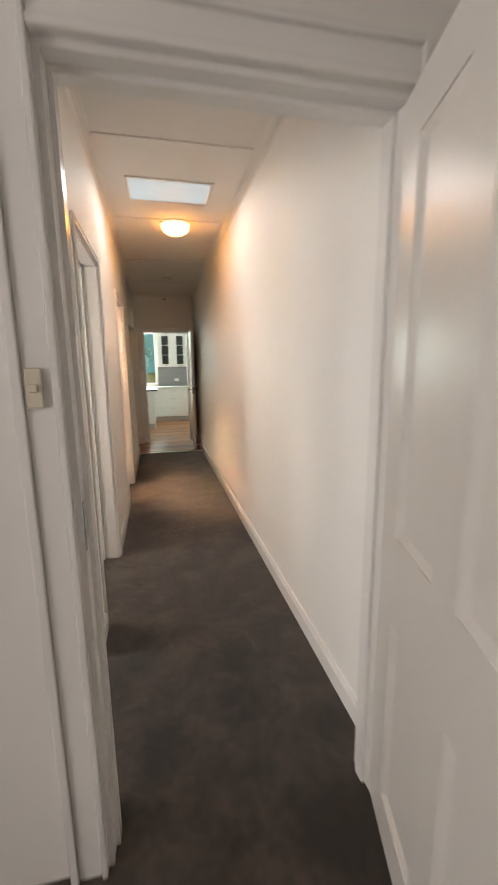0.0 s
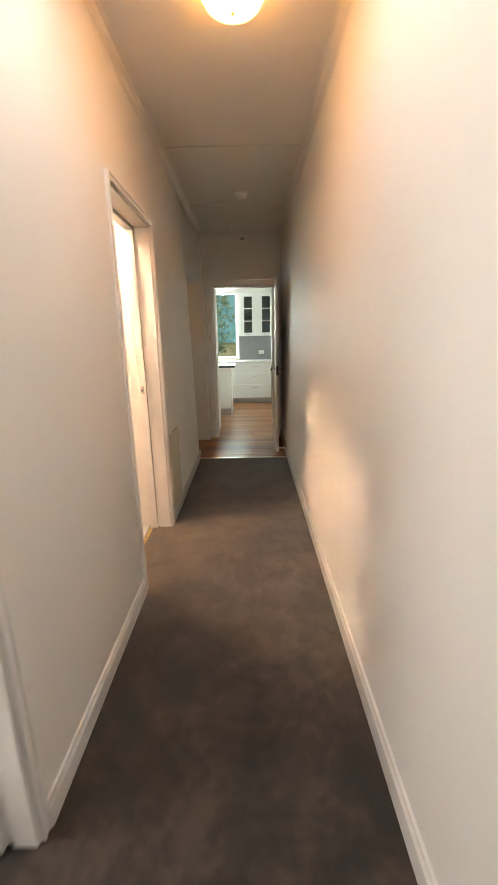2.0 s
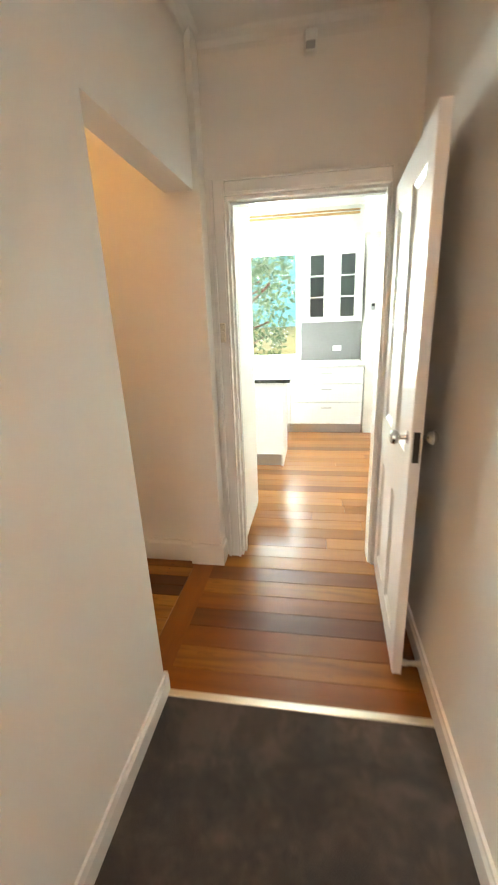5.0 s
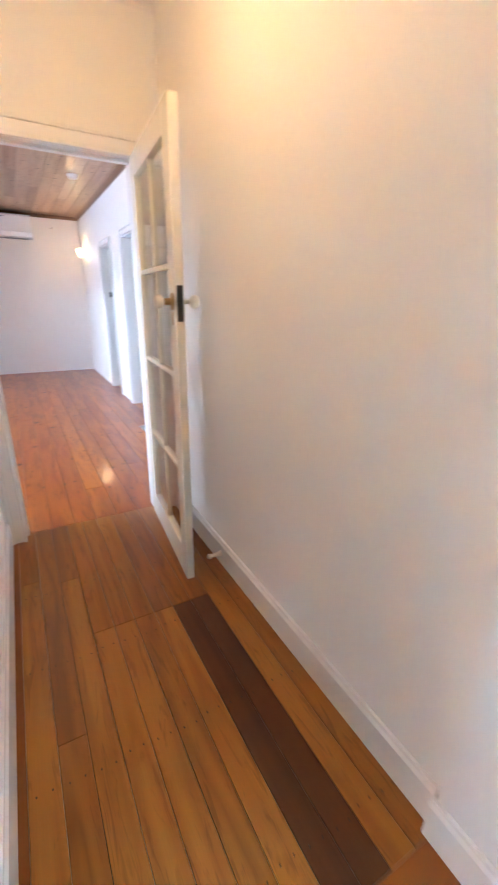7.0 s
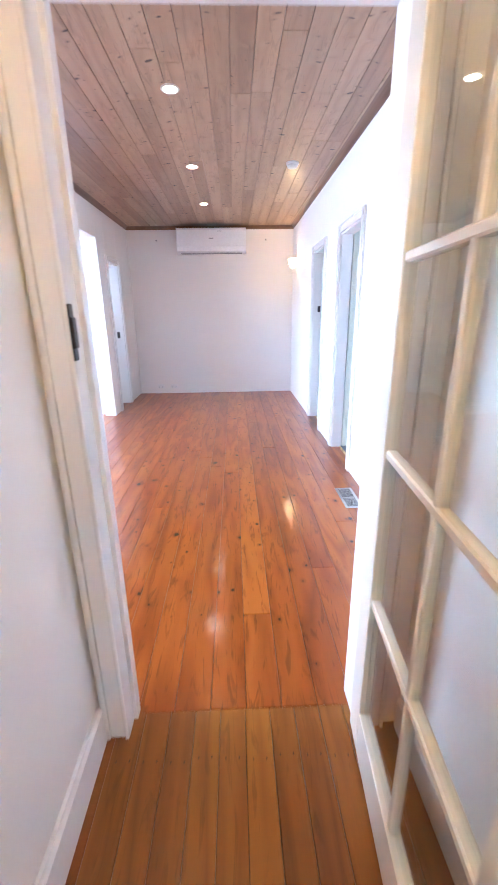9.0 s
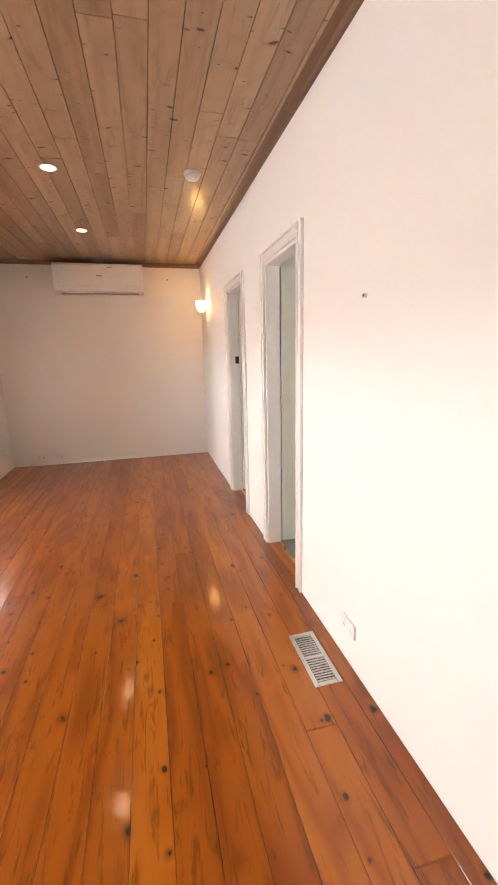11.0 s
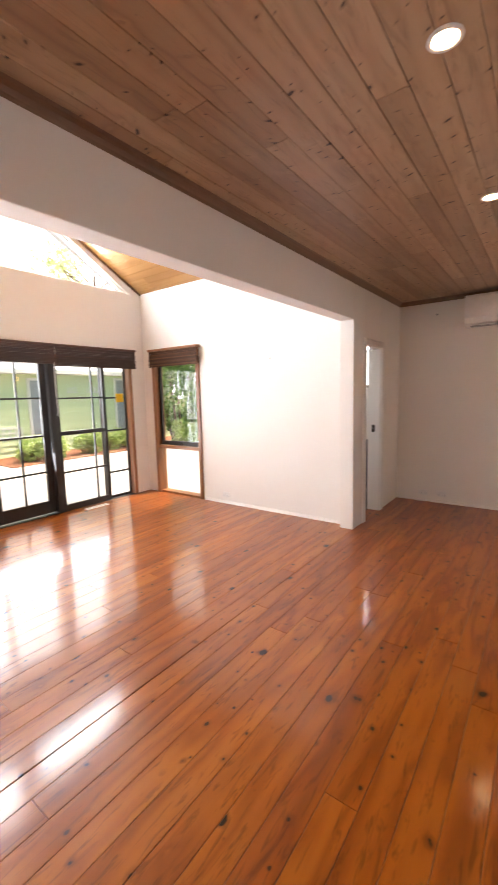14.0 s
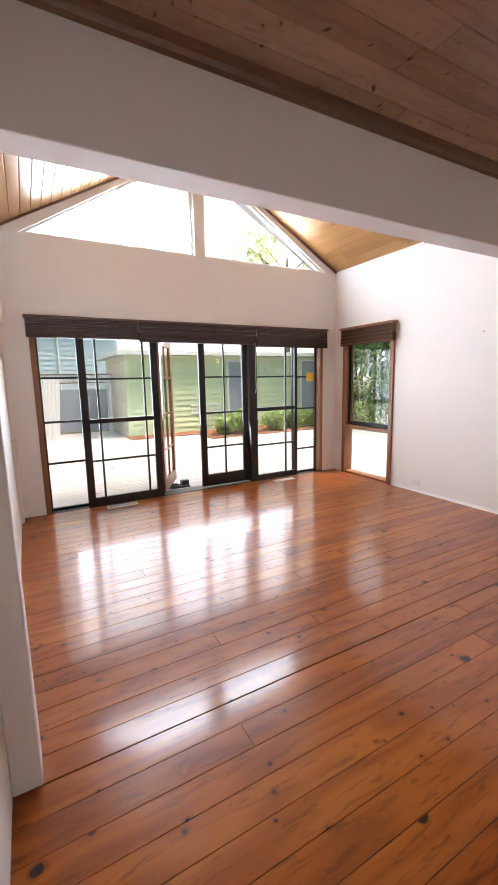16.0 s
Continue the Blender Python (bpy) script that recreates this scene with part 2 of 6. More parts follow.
FLOORHARD = timber("varnished_hardwood", [(0.0, (0.085, 0.020, 0.003)), (0.3, (0.19, 0.054, 0.006)), (0.65, (0.30, 0.100, 0.011)), (1.0, (0.42, 0.165, 0.022))], 0.31, 0.0, 0, 0.5, 7.0, 0.08, vary=0.75, figure=0.16, streaks=0.12, relief=0.006, spec=0.3, fibres=0.14)
FLOORGOLD = timber("varnished_golden_hardwood", [(0.0, (0.105, 0.031, 0.004)), (0.35, (0.215, 0.072, 0.008)), (0.7, (0.32, 0.120, 0.013)), (1.0, (0.43, 0.180, 0.023))], 0.31, 0.0, 0, 0.7, 8.0, 0.0, vary=0.45, figure=0.34, streaks=0.35, relief=0.006, spec=0.34, fibres=0.18)
FLOORDARK = timber("varnished_dark_hardwood", [(0.0, (0.035, 0.011, 0.004)), (0.5, (0.085, 0.026, 0.006)), (1.0, (0.14, 0.048, 0.010))], 0.32, 0.0, 0, 0.18, 9.0, 0.0, vary=0.2, relief=0.006, spec=0.3, fibres=0.14)
FLOORBROWN = timber("varnished_brown_hardwood", [(0.0, (0.06, 0.015, 0.003)), (0.5, (0.14, 0.038, 0.005)), (1.0, (0.22, 0.070, 0.010))], 0.31, 0.0, 0, 0.4, 7.0, 0.15, vary=0.5, figure=0.16, relief=0.006, spec=0.3, fibres=0.14)
# lighter copy of the hardwood: the kitchen's brighter light is in its colour
FLOORHONEYLIT = timber("lit_honey_hardwood", [(0.0, (0.15, 0.040, 0.006)), (0.35, (0.28, 0.088, 0.012)), (0.7, (0.41, 0.150, 0.026)), (1.0, (0.50, 0.21, 0.045))], 0.31, 0.0, 0, 0.5, 7.0, 0.15, vary=0.6, figure=0.16, streaks=0.1, relief=0.006, spec=0.4, fibres=0.14)
TRIMPINE = timber("stained_brown_trim", [(0.0, (0.10, 0.052, 0.030)), (0.5, (0.17, 0.092, 0.052)), (1.0, (0.25, 0.145, 0.085))], 0.40, 0.0, 0, 0.25, 8.0, 0.1, vary=0.2)
CEILPINE = timber("stained_ceiling_pine", [(0.0, (0.20, 0.115, 0.066)), (0.4, (0.34, 0.215, 0.122)), (0.75, (0.45, 0.305, 0.182)), (1.0, (0.54, 0.392, 0.248))], 0.42, 0.42, 0, 0.4, 6.0, 0.15, island=True, vary=0.6, knot_scale=3.4, knot_colour=(0.035, 0.017, 0.010), streaks=0.3, figure=0.26, fibres=0.14, knot_long=2.4, knot_turn=1.5, pins=0.8, dark_mark=(-8.52, 6.50, 0.26, 0.72))
GABLEPINE = timber("honey_gable_pine", [(0.0, (0.30, 0.14, 0.045)), (0.5, (0.46, 0.25, 0.09)), (1.0, (0.58, 0.35, 0.14))], 0.30, 1.0, 1, 0.25, 6.0, 0.3, island=True, vary=0.35, knot_scale=1.8, knot_colour=(0.14, 0.06, 0.02))
TIMBERFRAME = timber("stained_window_timber", [(0.0, (0.13, 0.045, 0.016)), (0.5, (0.26, 0.105, 0.04)), (1.0, (0.38, 0.17, 0.07))], 0.35, 0.0, 2, 0.3, 10.0, 0.2, vary=0.3)
DARKFRAME = plain("dark_bronze_frame", (0.012, 0.009, 0.008), 0.4)
BLINDWOOD = timber("dark_bamboo_slats", [(0.0, (0.012, 0.005, 0.0035)), (0.5, (0.030, 0.011, 0.007)), (1.0, (0.055, 0.022, 0.013))], 0.45, 0.0, 0, 0.4, 20.0, island=True, vary=0.7)
HEADDARK = timber("dark_red_brown_board", [(0.0, (0.035, 0.012, 0.007)), (0.5, (0.075, 0.026, 0.014)), (1.0, (0.12, 0.045, 0.024))], 0.4, 0.0, 0, 0.4, 9.0, vary=0.2)
BLINDLIGHT = timber("brown_bamboo_slats", [(0.0, (0.025, 0.009, 0.005)), (0.5, (0.06, 0.024, 0.011)), (1.0, (0.16, 0.070, 0.030))], 0.6, 0.0, 1, 0.4, 20.0, vary=0.9, spec=0.2)


def carpet_material():
    n = Nodes("dark_taupe_carpet")
    v = n.coord()
    tuft = n.noise(v, 420, 2, 0.7)
    patch = n.maths("MULTIPLY_ADD", n.noise(v, 5.0, 5, 0.62, 0.35), 0.7, n.maths("MULTIPLY", n.noise(v, 1.7, 2, 0.5, 0.4), 0.3))
    mid = n.noise(v, 26, 3, 0.6)
    f = n.maths("ADD", n.maths("MULTIPLY", patch, 0.78), n.maths("MULTIPLY", mid, 0.22))
    col = n.ramp(f, [(0.42, (0.015, 0.010, 0.008)), (0.5, (0.052, 0.035, 0.027)), (0.58, (0.118, 0.082, 0.062))])
    col = n.mix(n.maths("MULTIPLY", tuft, 0.5), col, (0.03, 0.025, 0.022), "MULTIPLY")
    n.set(color=n.mix(0.35, col, n.ramp(tuft, [(0.3, (0.03, 0.025, 0.022)), (0.7, (0.13, 0.11, 0.095))])), rough=0.95, sheen=0.25, spec=0.1)
    n.bump(n.maths("ADD", tuft, n.maths("MULTIPLY", patch, 1.2)), 0.5, 0.012)
    return n.mat


CARPET = carpet_material()


def tile_material(name, colour):
    n = Nodes(name)
    rnd = n.tree.nodes.new("ShaderNodeObjectInfo").outputs["Random"]
    f = n.noise(n.coord(), 6, 3)
    lo = tuple(c * 0.9 for c in colour)
    n.set(color=n.mix(n.maths("MULTIPLY_ADD", rnd, 0.6, n.maths("MULTIPLY", f, 0.4)), lo, colour), rough=n.maths("MULTIPLY_ADD", f, 0.1, 0.16))
    return n.mat


TILE = tile_material("white_floor_tile", (0.78, 0.78, 0.76))
GREYTILE = tile_material("grey_floor_tile", (0.20, 0.21, 0.215))
GROUT = painted("grout", (0.45, 0.44, 0.42), 0.9)


def glass_material(name, tint=(1, 1, 1), rough=0.0):
    n = Nodes(name)
    t = n.tree
    gloss = t.nodes.new("ShaderNodeBsdfGlossy")
    gloss.inputs["Roughness"].default_value = 0.02 + rough
    clear = t.nodes.new("ShaderNodeBsdfTransparent")
    clear.inputs[0].default_value = (*tint, 1)
    facing = t.nodes.new("ShaderNodeLayerWeight").outputs["Facing"]
    fac = n.maths("MULTIPLY_ADD", n.maths("POWER", facing, 4.0), 0.55, 0.035)
    mx = t.nodes.new("ShaderNodeMixShader")
    t.links.new(fac, mx.inputs[0])
    t.links.new(clear.outputs[0], mx.inputs[1])
    t.links.new(gloss.outputs[0], mx.inputs[2])
    t.links.new(mx.outputs[0], t.nodes["Material Output"].inputs[0])
    return n.mat


GLASS = glass_material("window_glass", (0.96, 0.98, 0.97))
CABGLASS = glass_material("cabinet_glass", (0.55, 0.60, 0.60))


def glow(name, colour, power, base=(0.9, 0.88, 0.8)):
    n = Nodes(name)
    f = n.noise(n.coord(), 8, 2)
    n.set(color=base, rough=0.3, emit=colour, power=n.maths("MULTIPLY_ADD", f, power * 0.2, power * 0.9))
    return n.mat


OYSTER = glow("lit_frosted_glass", (1.0, 0.47, 0.10), 15.0)
PASSAGEGLOW = glow("lit_passage_frosted_glass", (1.0, 0.56, 0.20), 8.5)
SCONCEGLOW = glow("lit_sconce_glass", (1.0, 0.58, 0.20), 4.5)
# not a lamp: the skylight's brightness is given to its panel as emission
SKYLIGHTGLOW = glow("glowing_skylight_panel", (0.55, 0.80, 1.0), 0.48, (0.1, 0.1, 0.1))
DOWNGLOW = glow("lit_downlight_lens", (1.0, 0.72, 0.40), 17.0)
BATHGLOW = glow("lit_bathroom_diffuser", (1.0, 0.74, 0.54), 520.0)


# ---- mesh helpers ----
def box(bm, x0, y0, z0, x1, y1, z1, bevel=0.0):
    if x1 < x0:
        x0, x1 = x1, x0
    if y1 < y0:
        y0, y1 = y1, y0
    if z1 < z0:
        z0, z1 = z1, z0
    vs = [bm.verts.new((x, y, z)) for x in (x0, x1) for y in (y0, y1) for z in (z0, z1)]
    fs = [bm.faces.new([vs[i] for i in f]) for f in ((0, 1, 3, 2), (4, 6, 7, 5), (0, 4, 5, 1), (2, 3, 7, 6), (0, 2, 6, 4), (1, 5, 7, 3))]
    if bevel:
        edges = {e for f in fs for e in f.edges}
        bmesh.ops.bevel(bm, geom=list(edges), offset=bevel, segments=1, affect="EDGES", clamp_overlap=True)
    return bm


def boxes(*rows, bevel=0.0):
    bm = bmesh.new()
    for r in rows:
        box(bm, *r, bevel=bevel)
    return bm


def prism(bm, points, axis, a, b):
    """A closed outline pushed along one axis from a to b. Points are pairs of the two other axes in order."""
    def at(p, d):
        v = list(p)
        v.insert(axis, d)
        return bm.verts.new(v)
    lo, hi = [at(p, a) for p in points], [at(p, b) for p in points]
    bm.faces.new(lo)
    bm.faces.new(hi[::-1])
    for i in range(len(points)):
        j = (i + 1) % len(points)
        bm.faces.new((lo[i], hi[i], hi[j], lo[j]))
    bmesh.ops.recalc_face_normals(bm, faces=bm.faces)
    return bm


def lathe(bm, profile, m=None, steps=20):
    """Turns (radius, height) pairs round local z."""
    rings = []
    for r, h in profile:
        if r < 1e-5:
            rings.append([bm.verts.new((0, 0, h))])
        else:
            rings.append([bm.verts.new((r * math.cos(2 * math.pi * k / steps), r * math.sin(2 * math.pi * k / steps), h)) for k in range(steps)])
    verts = [v for ring in rings for v in ring]
    for a, b in zip(rings, rings[1:]):
        for k in range(steps):
            j = (k + 1) % steps
            if len(a) == 1 and len(b) == 1:
                continue
            if len(a) == 1:
                bm.faces.new((a[0], b[j], b[k]))
            elif len(b) == 1:
                bm.faces.new((a[k], a[j], b[0]))
            else:
                bm.faces.new((a[k], a[j], b[j], b[k]))
    if m is not None:
        bmesh.ops.transform(bm, matrix=m, verts=verts)
    bmesh.ops.recalc_face_normals(bm, faces=bm.faces)
    return bm


def tube(bm, p, q, r, steps=10):
    p, q = Vector(p), Vector(q)
    m = Matrix.Translation(p) @ (q - p).to_track_quat("Z", "Y").to_matrix().to_4x4()
    return lathe(bm, [(0, 0), (r, 0), (r, (q - p).length), (0, (q - p).length)], m, steps)


def mesh_of(name, bm, material, smooth=False):
    me = bpy.data.meshes.new(name)
    bm.to_mesh(me)
    bm.free()
    me.materials.append(material)
    if smooth:
        for p in me.polygons:
            p.use_smooth = True
        me.set_sharp_from_angle(angle=radians(35))
    return me


def part(name, bm, material, parent, label="", smooth=False):
    ob = new(name, mesh_of(name, bm, material, smooth))
    ob.parent = parent
    if label:
        ob["label"] = label
    return ob


def solid(name, bm, material, label="", category="", group="", kind="", smooth=False):
    ob = new(name, mesh_of(name, bm, material, smooth))
    return tagged(ob, label, category, group, kind)


def thing(name, m, label, category, group="", kind=""):
    ob = new(name)
    ob.matrix_world = m
    return tagged(ob, label, category, group, kind)


def structure(name, bm, material, label="", category=""):
    return solid(name, bm, material, label, category, kind="structure")

# ---- large structure ----
ENDY = 6.41
H = 2.63
PAINT_LABEL = "white painted plaster wall with a soft sheen"
structure("wall_hall_left", boxes(
    (-0.44, 0.90, 0, -0.30, 0.97, H), (-0.44, 0.97, 2.0, -0.30, 1.645, H), (-0.44, 1.645, 0, -0.30, 1.92, H), (-0.44, 1.92, 2.02, -0.30, 2.73, H),
    (-0.44, 2.73, 0, -0.30, 3.90, H), (-0.44, 3.90, 2.04, -0.30, 4.68, H), (-0.44, 4.68, 0, -0.30, 5.60, H),
    (-0.44, 7.31, 0, -0.27, 7.42, H)), WALL, PAINT_LABEL, "wall")


def hexa(bm, lo, hi):
    """A block between two quads of four points each, in the same order."""
    a, b = [bm.verts.new(p) for p in lo], [bm.verts.new(p) for p in hi]
    bm.faces.new(a)
    bm.faces.new(b[::-1])
    for i in range(4):
        j = (i + 1) % 4
        bm.faces.new((a[i], b[i], b[j], a[j]))
    bmesh.ops.recalc_face_normals(bm, faces=bm.faces)
    return bm


# the wall's free end is out of plumb
bm = hexa(bmesh.new(), [(-0.44, 5.60, 0), (-0.30, 5.60, 0), (-0.30, 5.60, H), (-0.44, 5.60, H)], [(-0.44, ENDY, 0), (-0.298, ENDY, 0), (-0.352, ENDY, H), (-0.44, ENDY, H)])
hexa(bm, [(-0.44, ENDY, 2.01), (-0.339, ENDY, 2.01), (-0.352, ENDY, H), (-0.44, ENDY, H)], [(-0.44, 7.31, 2.01), (-0.30, 7.31, 2.01), (-0.30, 7.31, H), (-0.44, 7.31, H)])
structure("wall_hall_end", bm, WALL, PAINT_LABEL, "wall")
structure("wall_hall_right", boxes((0.73, 0.90, 0, 0.86, 7.42, H)), WALL, PAINT_LABEL, "wall")
structure("wall_front_room_door", boxes((-2.5, 0.78, 0, -0.165, 0.90, 2.75), (-0.165, 0.78, 1.985, 0.655, 0.90, 2.75), (0.655, 0.78, 0, 1.6, 0.90, 2.75)), WALL, PAINT_LABEL, "wall")
structure("wall_front_room_sides", boxes((-2.64, -2.6, 0, -2.5, 0.90, 0.85), (-2.64, -2.6, 2.15, -2.5, 0.90, 2.75), (-2.64, -0.2, 0.85, -2.5, 0.90, 2.15), (-2.64, -2.6, 0.85, -2.5, -1.6, 2.15),
                                         (1.6, -2.6, 0, 1.74, 0.90, 2.75), (-2.64, -2.74, 0, 1.74, -2.6, 2.75)), WALL, PAINT_LABEL, "wall")
structure("wall_kitchen_door", boxes((-2.0, 7.42, 0, -0.17, 7.55, 2.75), (-0.17, 7.42, 2.0, 0.60, 7.55, 2.75), (0.60, 7.42, 0, 1.30, 7.55, 2.75)), WALL, PAINT_LABEL, "wall")
structure("wall_kitchen", boxes((1.17, 7.55, 0, 1.30, 11.09, 2.75), (-0.30, 7.55, 0, -0.17, 8.20, 2.75), (-2.0, 7.55, 0, -1.87, 11.09, 2.75),
                                (0.06, 10.95, 0, 1.17, 11.09, 2.75), (0.875, 10.37, 0, 1.17, 10.95, 2.75), (-1.87, 10.95, 0, 0.06, 11.09, 0.90), (-1.87, 10.95, 2.29, 0.06, 11.09, 2.75)), WALL, PAINT_LABEL, "wall")
structure("wall_passage_left", boxes((-2.47, 6.20, 0, -0.44, 6.342, H)), WALL, PAINT_LABEL, "wall")
structure("wall_passage_right", boxes((-2.47, 7.34, 0, -0.44, 7.42, H)), WALL, PAINT_LABEL, "wall")
structure("wall_glazed_door", boxes((-2.60, 1.56, 0, -2.47, 6.40, 3.0), (-2.60, 6.40, 2.0, -2.47, 7.205, 2.75), (-2.60, 7.205, 0, -2.47, 7.93, 2.75)), WALL, PAINT_LABEL, "wall")
structure("wall_living_right", boxes((-8.54, 7.79, 0, -6.69, 7.89, H), (-6.69, 7.79, 2.0, -6.05, 7.89, H), (-6.05, 7.79, 0, -5.41, 7.89, H), (-5.41, 7.79, 2.0, -4.78, 7.89, H), (-4.78, 7.79, 0, -2.60, 7.89, H)), WALL, PAINT_LABEL, "wall")
structure("wall_living_end", boxes((-8.68, 3.0, 0, -8.54, 4.36, H), (-8.68, 4.36, 0, -8.54, 4.86, 1.50), (-8.68, 4.36, 2.09, -8.54, 4.86, H), (-8.68, 4.86, 0, -8.54, 7.93, H)), WALL, PAINT_LABEL, "wall")
structure("wall_living_left", boxes((-8.54, 5.01, 0, -7.80, 5.16, H), (-7.80, 5.01, 2.0, -7.27, 5.16, H), (-7.27, 5.01, 0, -6.94, 5.16, H), (-2.70, 5.01, 0, -2.60, 5.16, H), bevel=0.004), WALL, PAINT_LABEL, "wall")
structure("beam", boxes((-6.94, 5.01, 2.225, -2.70, 5.16, H), bevel=0.004), WALL, "wide white painted plaster beam between two rooms", "beam")

EAVE, RIDGE_X, PITCH = 3.01, -4.86, 0.56


def gable_z(x):
    return EAVE + PITCH * (2.24 - abs(x - RIDGE_X))


bm = bmesh.new()
prism(bm, [(-7.06, H), (-2.60, H), (-2.60, gable_z(-2.60)), (RIDGE_X, gable_z(RIDGE_X)), (-7.06, gable_z(-7.06))], 1, 5.02, 5.15)
structure("wall_gable_inner", bm, WALL, PAINT_LABEL, "wall")
structure("wall_side_window", boxes((-7.20, 1.56, 0, -7.06, 1.93, 3.05), (-7.20, 1.93, 2.12, -7.06, 2.85, 3.05), (-7.20, 2.85, 0, -7.06, 5.01, 3.05)), WALL, PAINT_LABEL, "wall")
bm = boxes((-7.06, 1.56, 0, -6.81, 1.70, EAVE), (-6.81, 1.56, 2.06, -2.86, 1.70, EAVE), (-2.86, 1.56, 0, -2.60, 1.70, EAVE), (-4.913, 1.56, EAVE, -4.785, 1.70, gable_z(-4.9)))
prism(bm, [(-7.06, EAVE), (-6.86, EAVE), (-4.913, gable_z(-4.913) - 0.045), (-4.913, gable_z(-4.913)), (-7.06, gable_z(-7.06))], 1, 1.56, 1.70)
prism(bm, [(-2.60, EAVE), (-2.86, EAVE), (-4.785, gable_z(-4.785) - 0.045), (-4.785, gable_z(-4.785)), (-2.60, gable_z(-2.60) + 0.002)], 1, 1.56, 1.70)
structure("wall_gable_glazed", bm, WALL, PAINT_LABEL, "wall")

# rooms seen through the doorways
structure("wall_study", boxes((-2.64, 0.90, 0, -2.5, 1.88, 0.9), (-2.64, 0.90, 2.1, -2.5, 1.88, H), (-2.64, 0.90, 0.9, -2.5, 0.95, 2.1), (-2.5, 1.74, 0, -0.44, 1.88, H)), WALL, PAINT_LABEL, "wall")
structure("wall_linen_room", boxes((-1.75, 1.88, 0, -1.62, 3.60, 1.0), (-1.75, 1.88, 2.0, -1.62, 3.60, H), (-1.75, 1.88, 1.0, -1.62, 1.98, 2.0), (-1.75, 2.72, 1.0, -1.62, 3.60, 2.0), (-1.62, 3.47, 0, -0.44, 3.60, H)), WALL, PAINT_LABEL, "wall")
structure("wall_bathroom", boxes((-2.4, 4.70, 0, -0.44, 4.82, H), (-2.4, 3.60, 0, -2.27, 4.70, H)), WALL, PAINT_LABEL, "wall")
structure("wall_laundry", boxes((-8.54, 3.0, 0, -7.20, 3.13, H)), SAGE, "pale grey painted laundry wall", "wall")
structure("wall_bedroom", boxes((-8.54, 10.6, 0, -2.60, 10.74, H), (-5.74, 7.93, 0, -5.60, 10.6, H), (-8.68, 7.93, 0, -8.54, 10.6, H), (-2.60, 7.93, 0, -2.47, 10.6, H)), SAGE, "pale grey green painted bedroom wall", "wall")

# ceilings
structure("ceiling_hall", boxes((-0.46, 0.90, H, -0.085, 7.55, H + 0.1), (0.48, 0.90, H, 0.86, 7.55, H + 0.1), (-0.085, 0.90, H, 0.48, 2.925, H + 0.1), (-0.085, 3.275, H, 0.48, 7.55, H + 0.1)), CEIL, "white painted sheet ceiling", "ceiling")
structure("ceiling_side_rooms", boxes((-2.64, 0.90, H, -0.46, 6.2, H + 0.1), (-2.47, 6.2, H, -0.46, 7.42, H + 0.1), (-8.68, 7.94, H, -2.47, 10.74, H + 0.1), (-8.68, 3.0, H, -7.21, 5.0, H + 0.1)), CEIL, "white painted ceiling", "ceiling")
structure("ceiling_front_room", boxes((-2.64, -2.74, 2.75, 1.74, 0.90, 2.85)), CEIL, "white painted ceiling", "ceiling")
structure("ceiling_kitchen", boxes((-2.0, 7.43, 2.75, 1.30, 11.09, 2.85)), CEIL, "white painted ceiling", "ceiling")

rng = random.Random(4)


def board_run(a, b, lengths, rnd):
    """Cuts a run from a to b into board lengths."""
    out, p = [], a - rnd.uniform(0, lengths[-1] * 0.8)
    while p < b - 1e-6:
        q = p + rnd.choice(lengths)
        if b - q < 0.25:
            q = b
        s, e = max(p, a), min(q, b)
        if e - s > 0.2:
            out.append((s, e))
        elif out:
            out[-1] = (out[-1][0], e)
        p = q
    return out


bm = bmesh.new()
y = 5.16
while y < 7.79 - 0.01:
    w = min(0.128, 7.79 - y)
    for s, e in board_run(-8.54, -2.60, (1.5, 2.1, 2.7, 3.3), rng):
        zz = H + rng.uniform(0, 0.0015)
        prism(bm, [(y + 0.0006, zz + 0.004), (y + 0.0028, zz), (y + w - 0.0028, zz), (y + w - 0.0006, zz + 0.004), (y + w - 0.001, zz + 0.02), (y + 0.001, zz + 0.02)], 0, s + 0.0016, e - 0.0016) if w > 0.02 else None
    y += 0.128
structure("ceiling_living", bm, CEILPINE, "stained knotty pine board ceiling with a dark mark above the air conditioner", "ceiling")
structure("roof_deck_living", boxes((-8.68, 5.15, H + 0.022, -2.47, 7.94, H + 0.12)), CEILPINE, "timber roof deck", "roof")
bm = bmesh.new()
run = math.hypot(1, PITCH)
for side in (-1, 1):
    d = 0.0
    while d < 2.26:
        xa, xb = RIDGE_X + side * (2.26 - d), RIDGE_X + side * max(0.0, 2.26 - d - 0.098)
        za, zb = gable_z(xa), gable_z(xb)
        g = 0.003
        for s, e in board_run(1.70, 5.02, (1.8, 2.4, 3.3), rng):
            prism(bm, [(xa - side * 0.001, za + 0.006), (xa - side * 0.006, za + g), (xb + side * 0.006, zb - g + 0.004), (xb + side * 0.001, zb + 0.006), (xb, zb + 0.025), (xa, za + 0.025)], 1, s, e)
        d += 0.098
structure("ceiling_gable", bm, GABLEPINE, "honey coloured pine board cathedral ceiling", "ceiling")
bm = bmesh.new()
prism(bm, [(-7.5, gable_z(-7.5) + 0.03), (RIDGE_X, gable_z(RIDGE_X) + 0.03), (-2.3, gable_z(-2.3) + 0.03), (-2.3, gable_z(-2.3) + 0.12), (RIDGE_X, gable_z(RIDGE_X) + 0.12), (-7.5, gable_z(-7.5) + 0.12)], 1, 1.30, 5.15)
structure("roof_gable", bm, GREYPL, "grey roof over the gabled room", "roof")

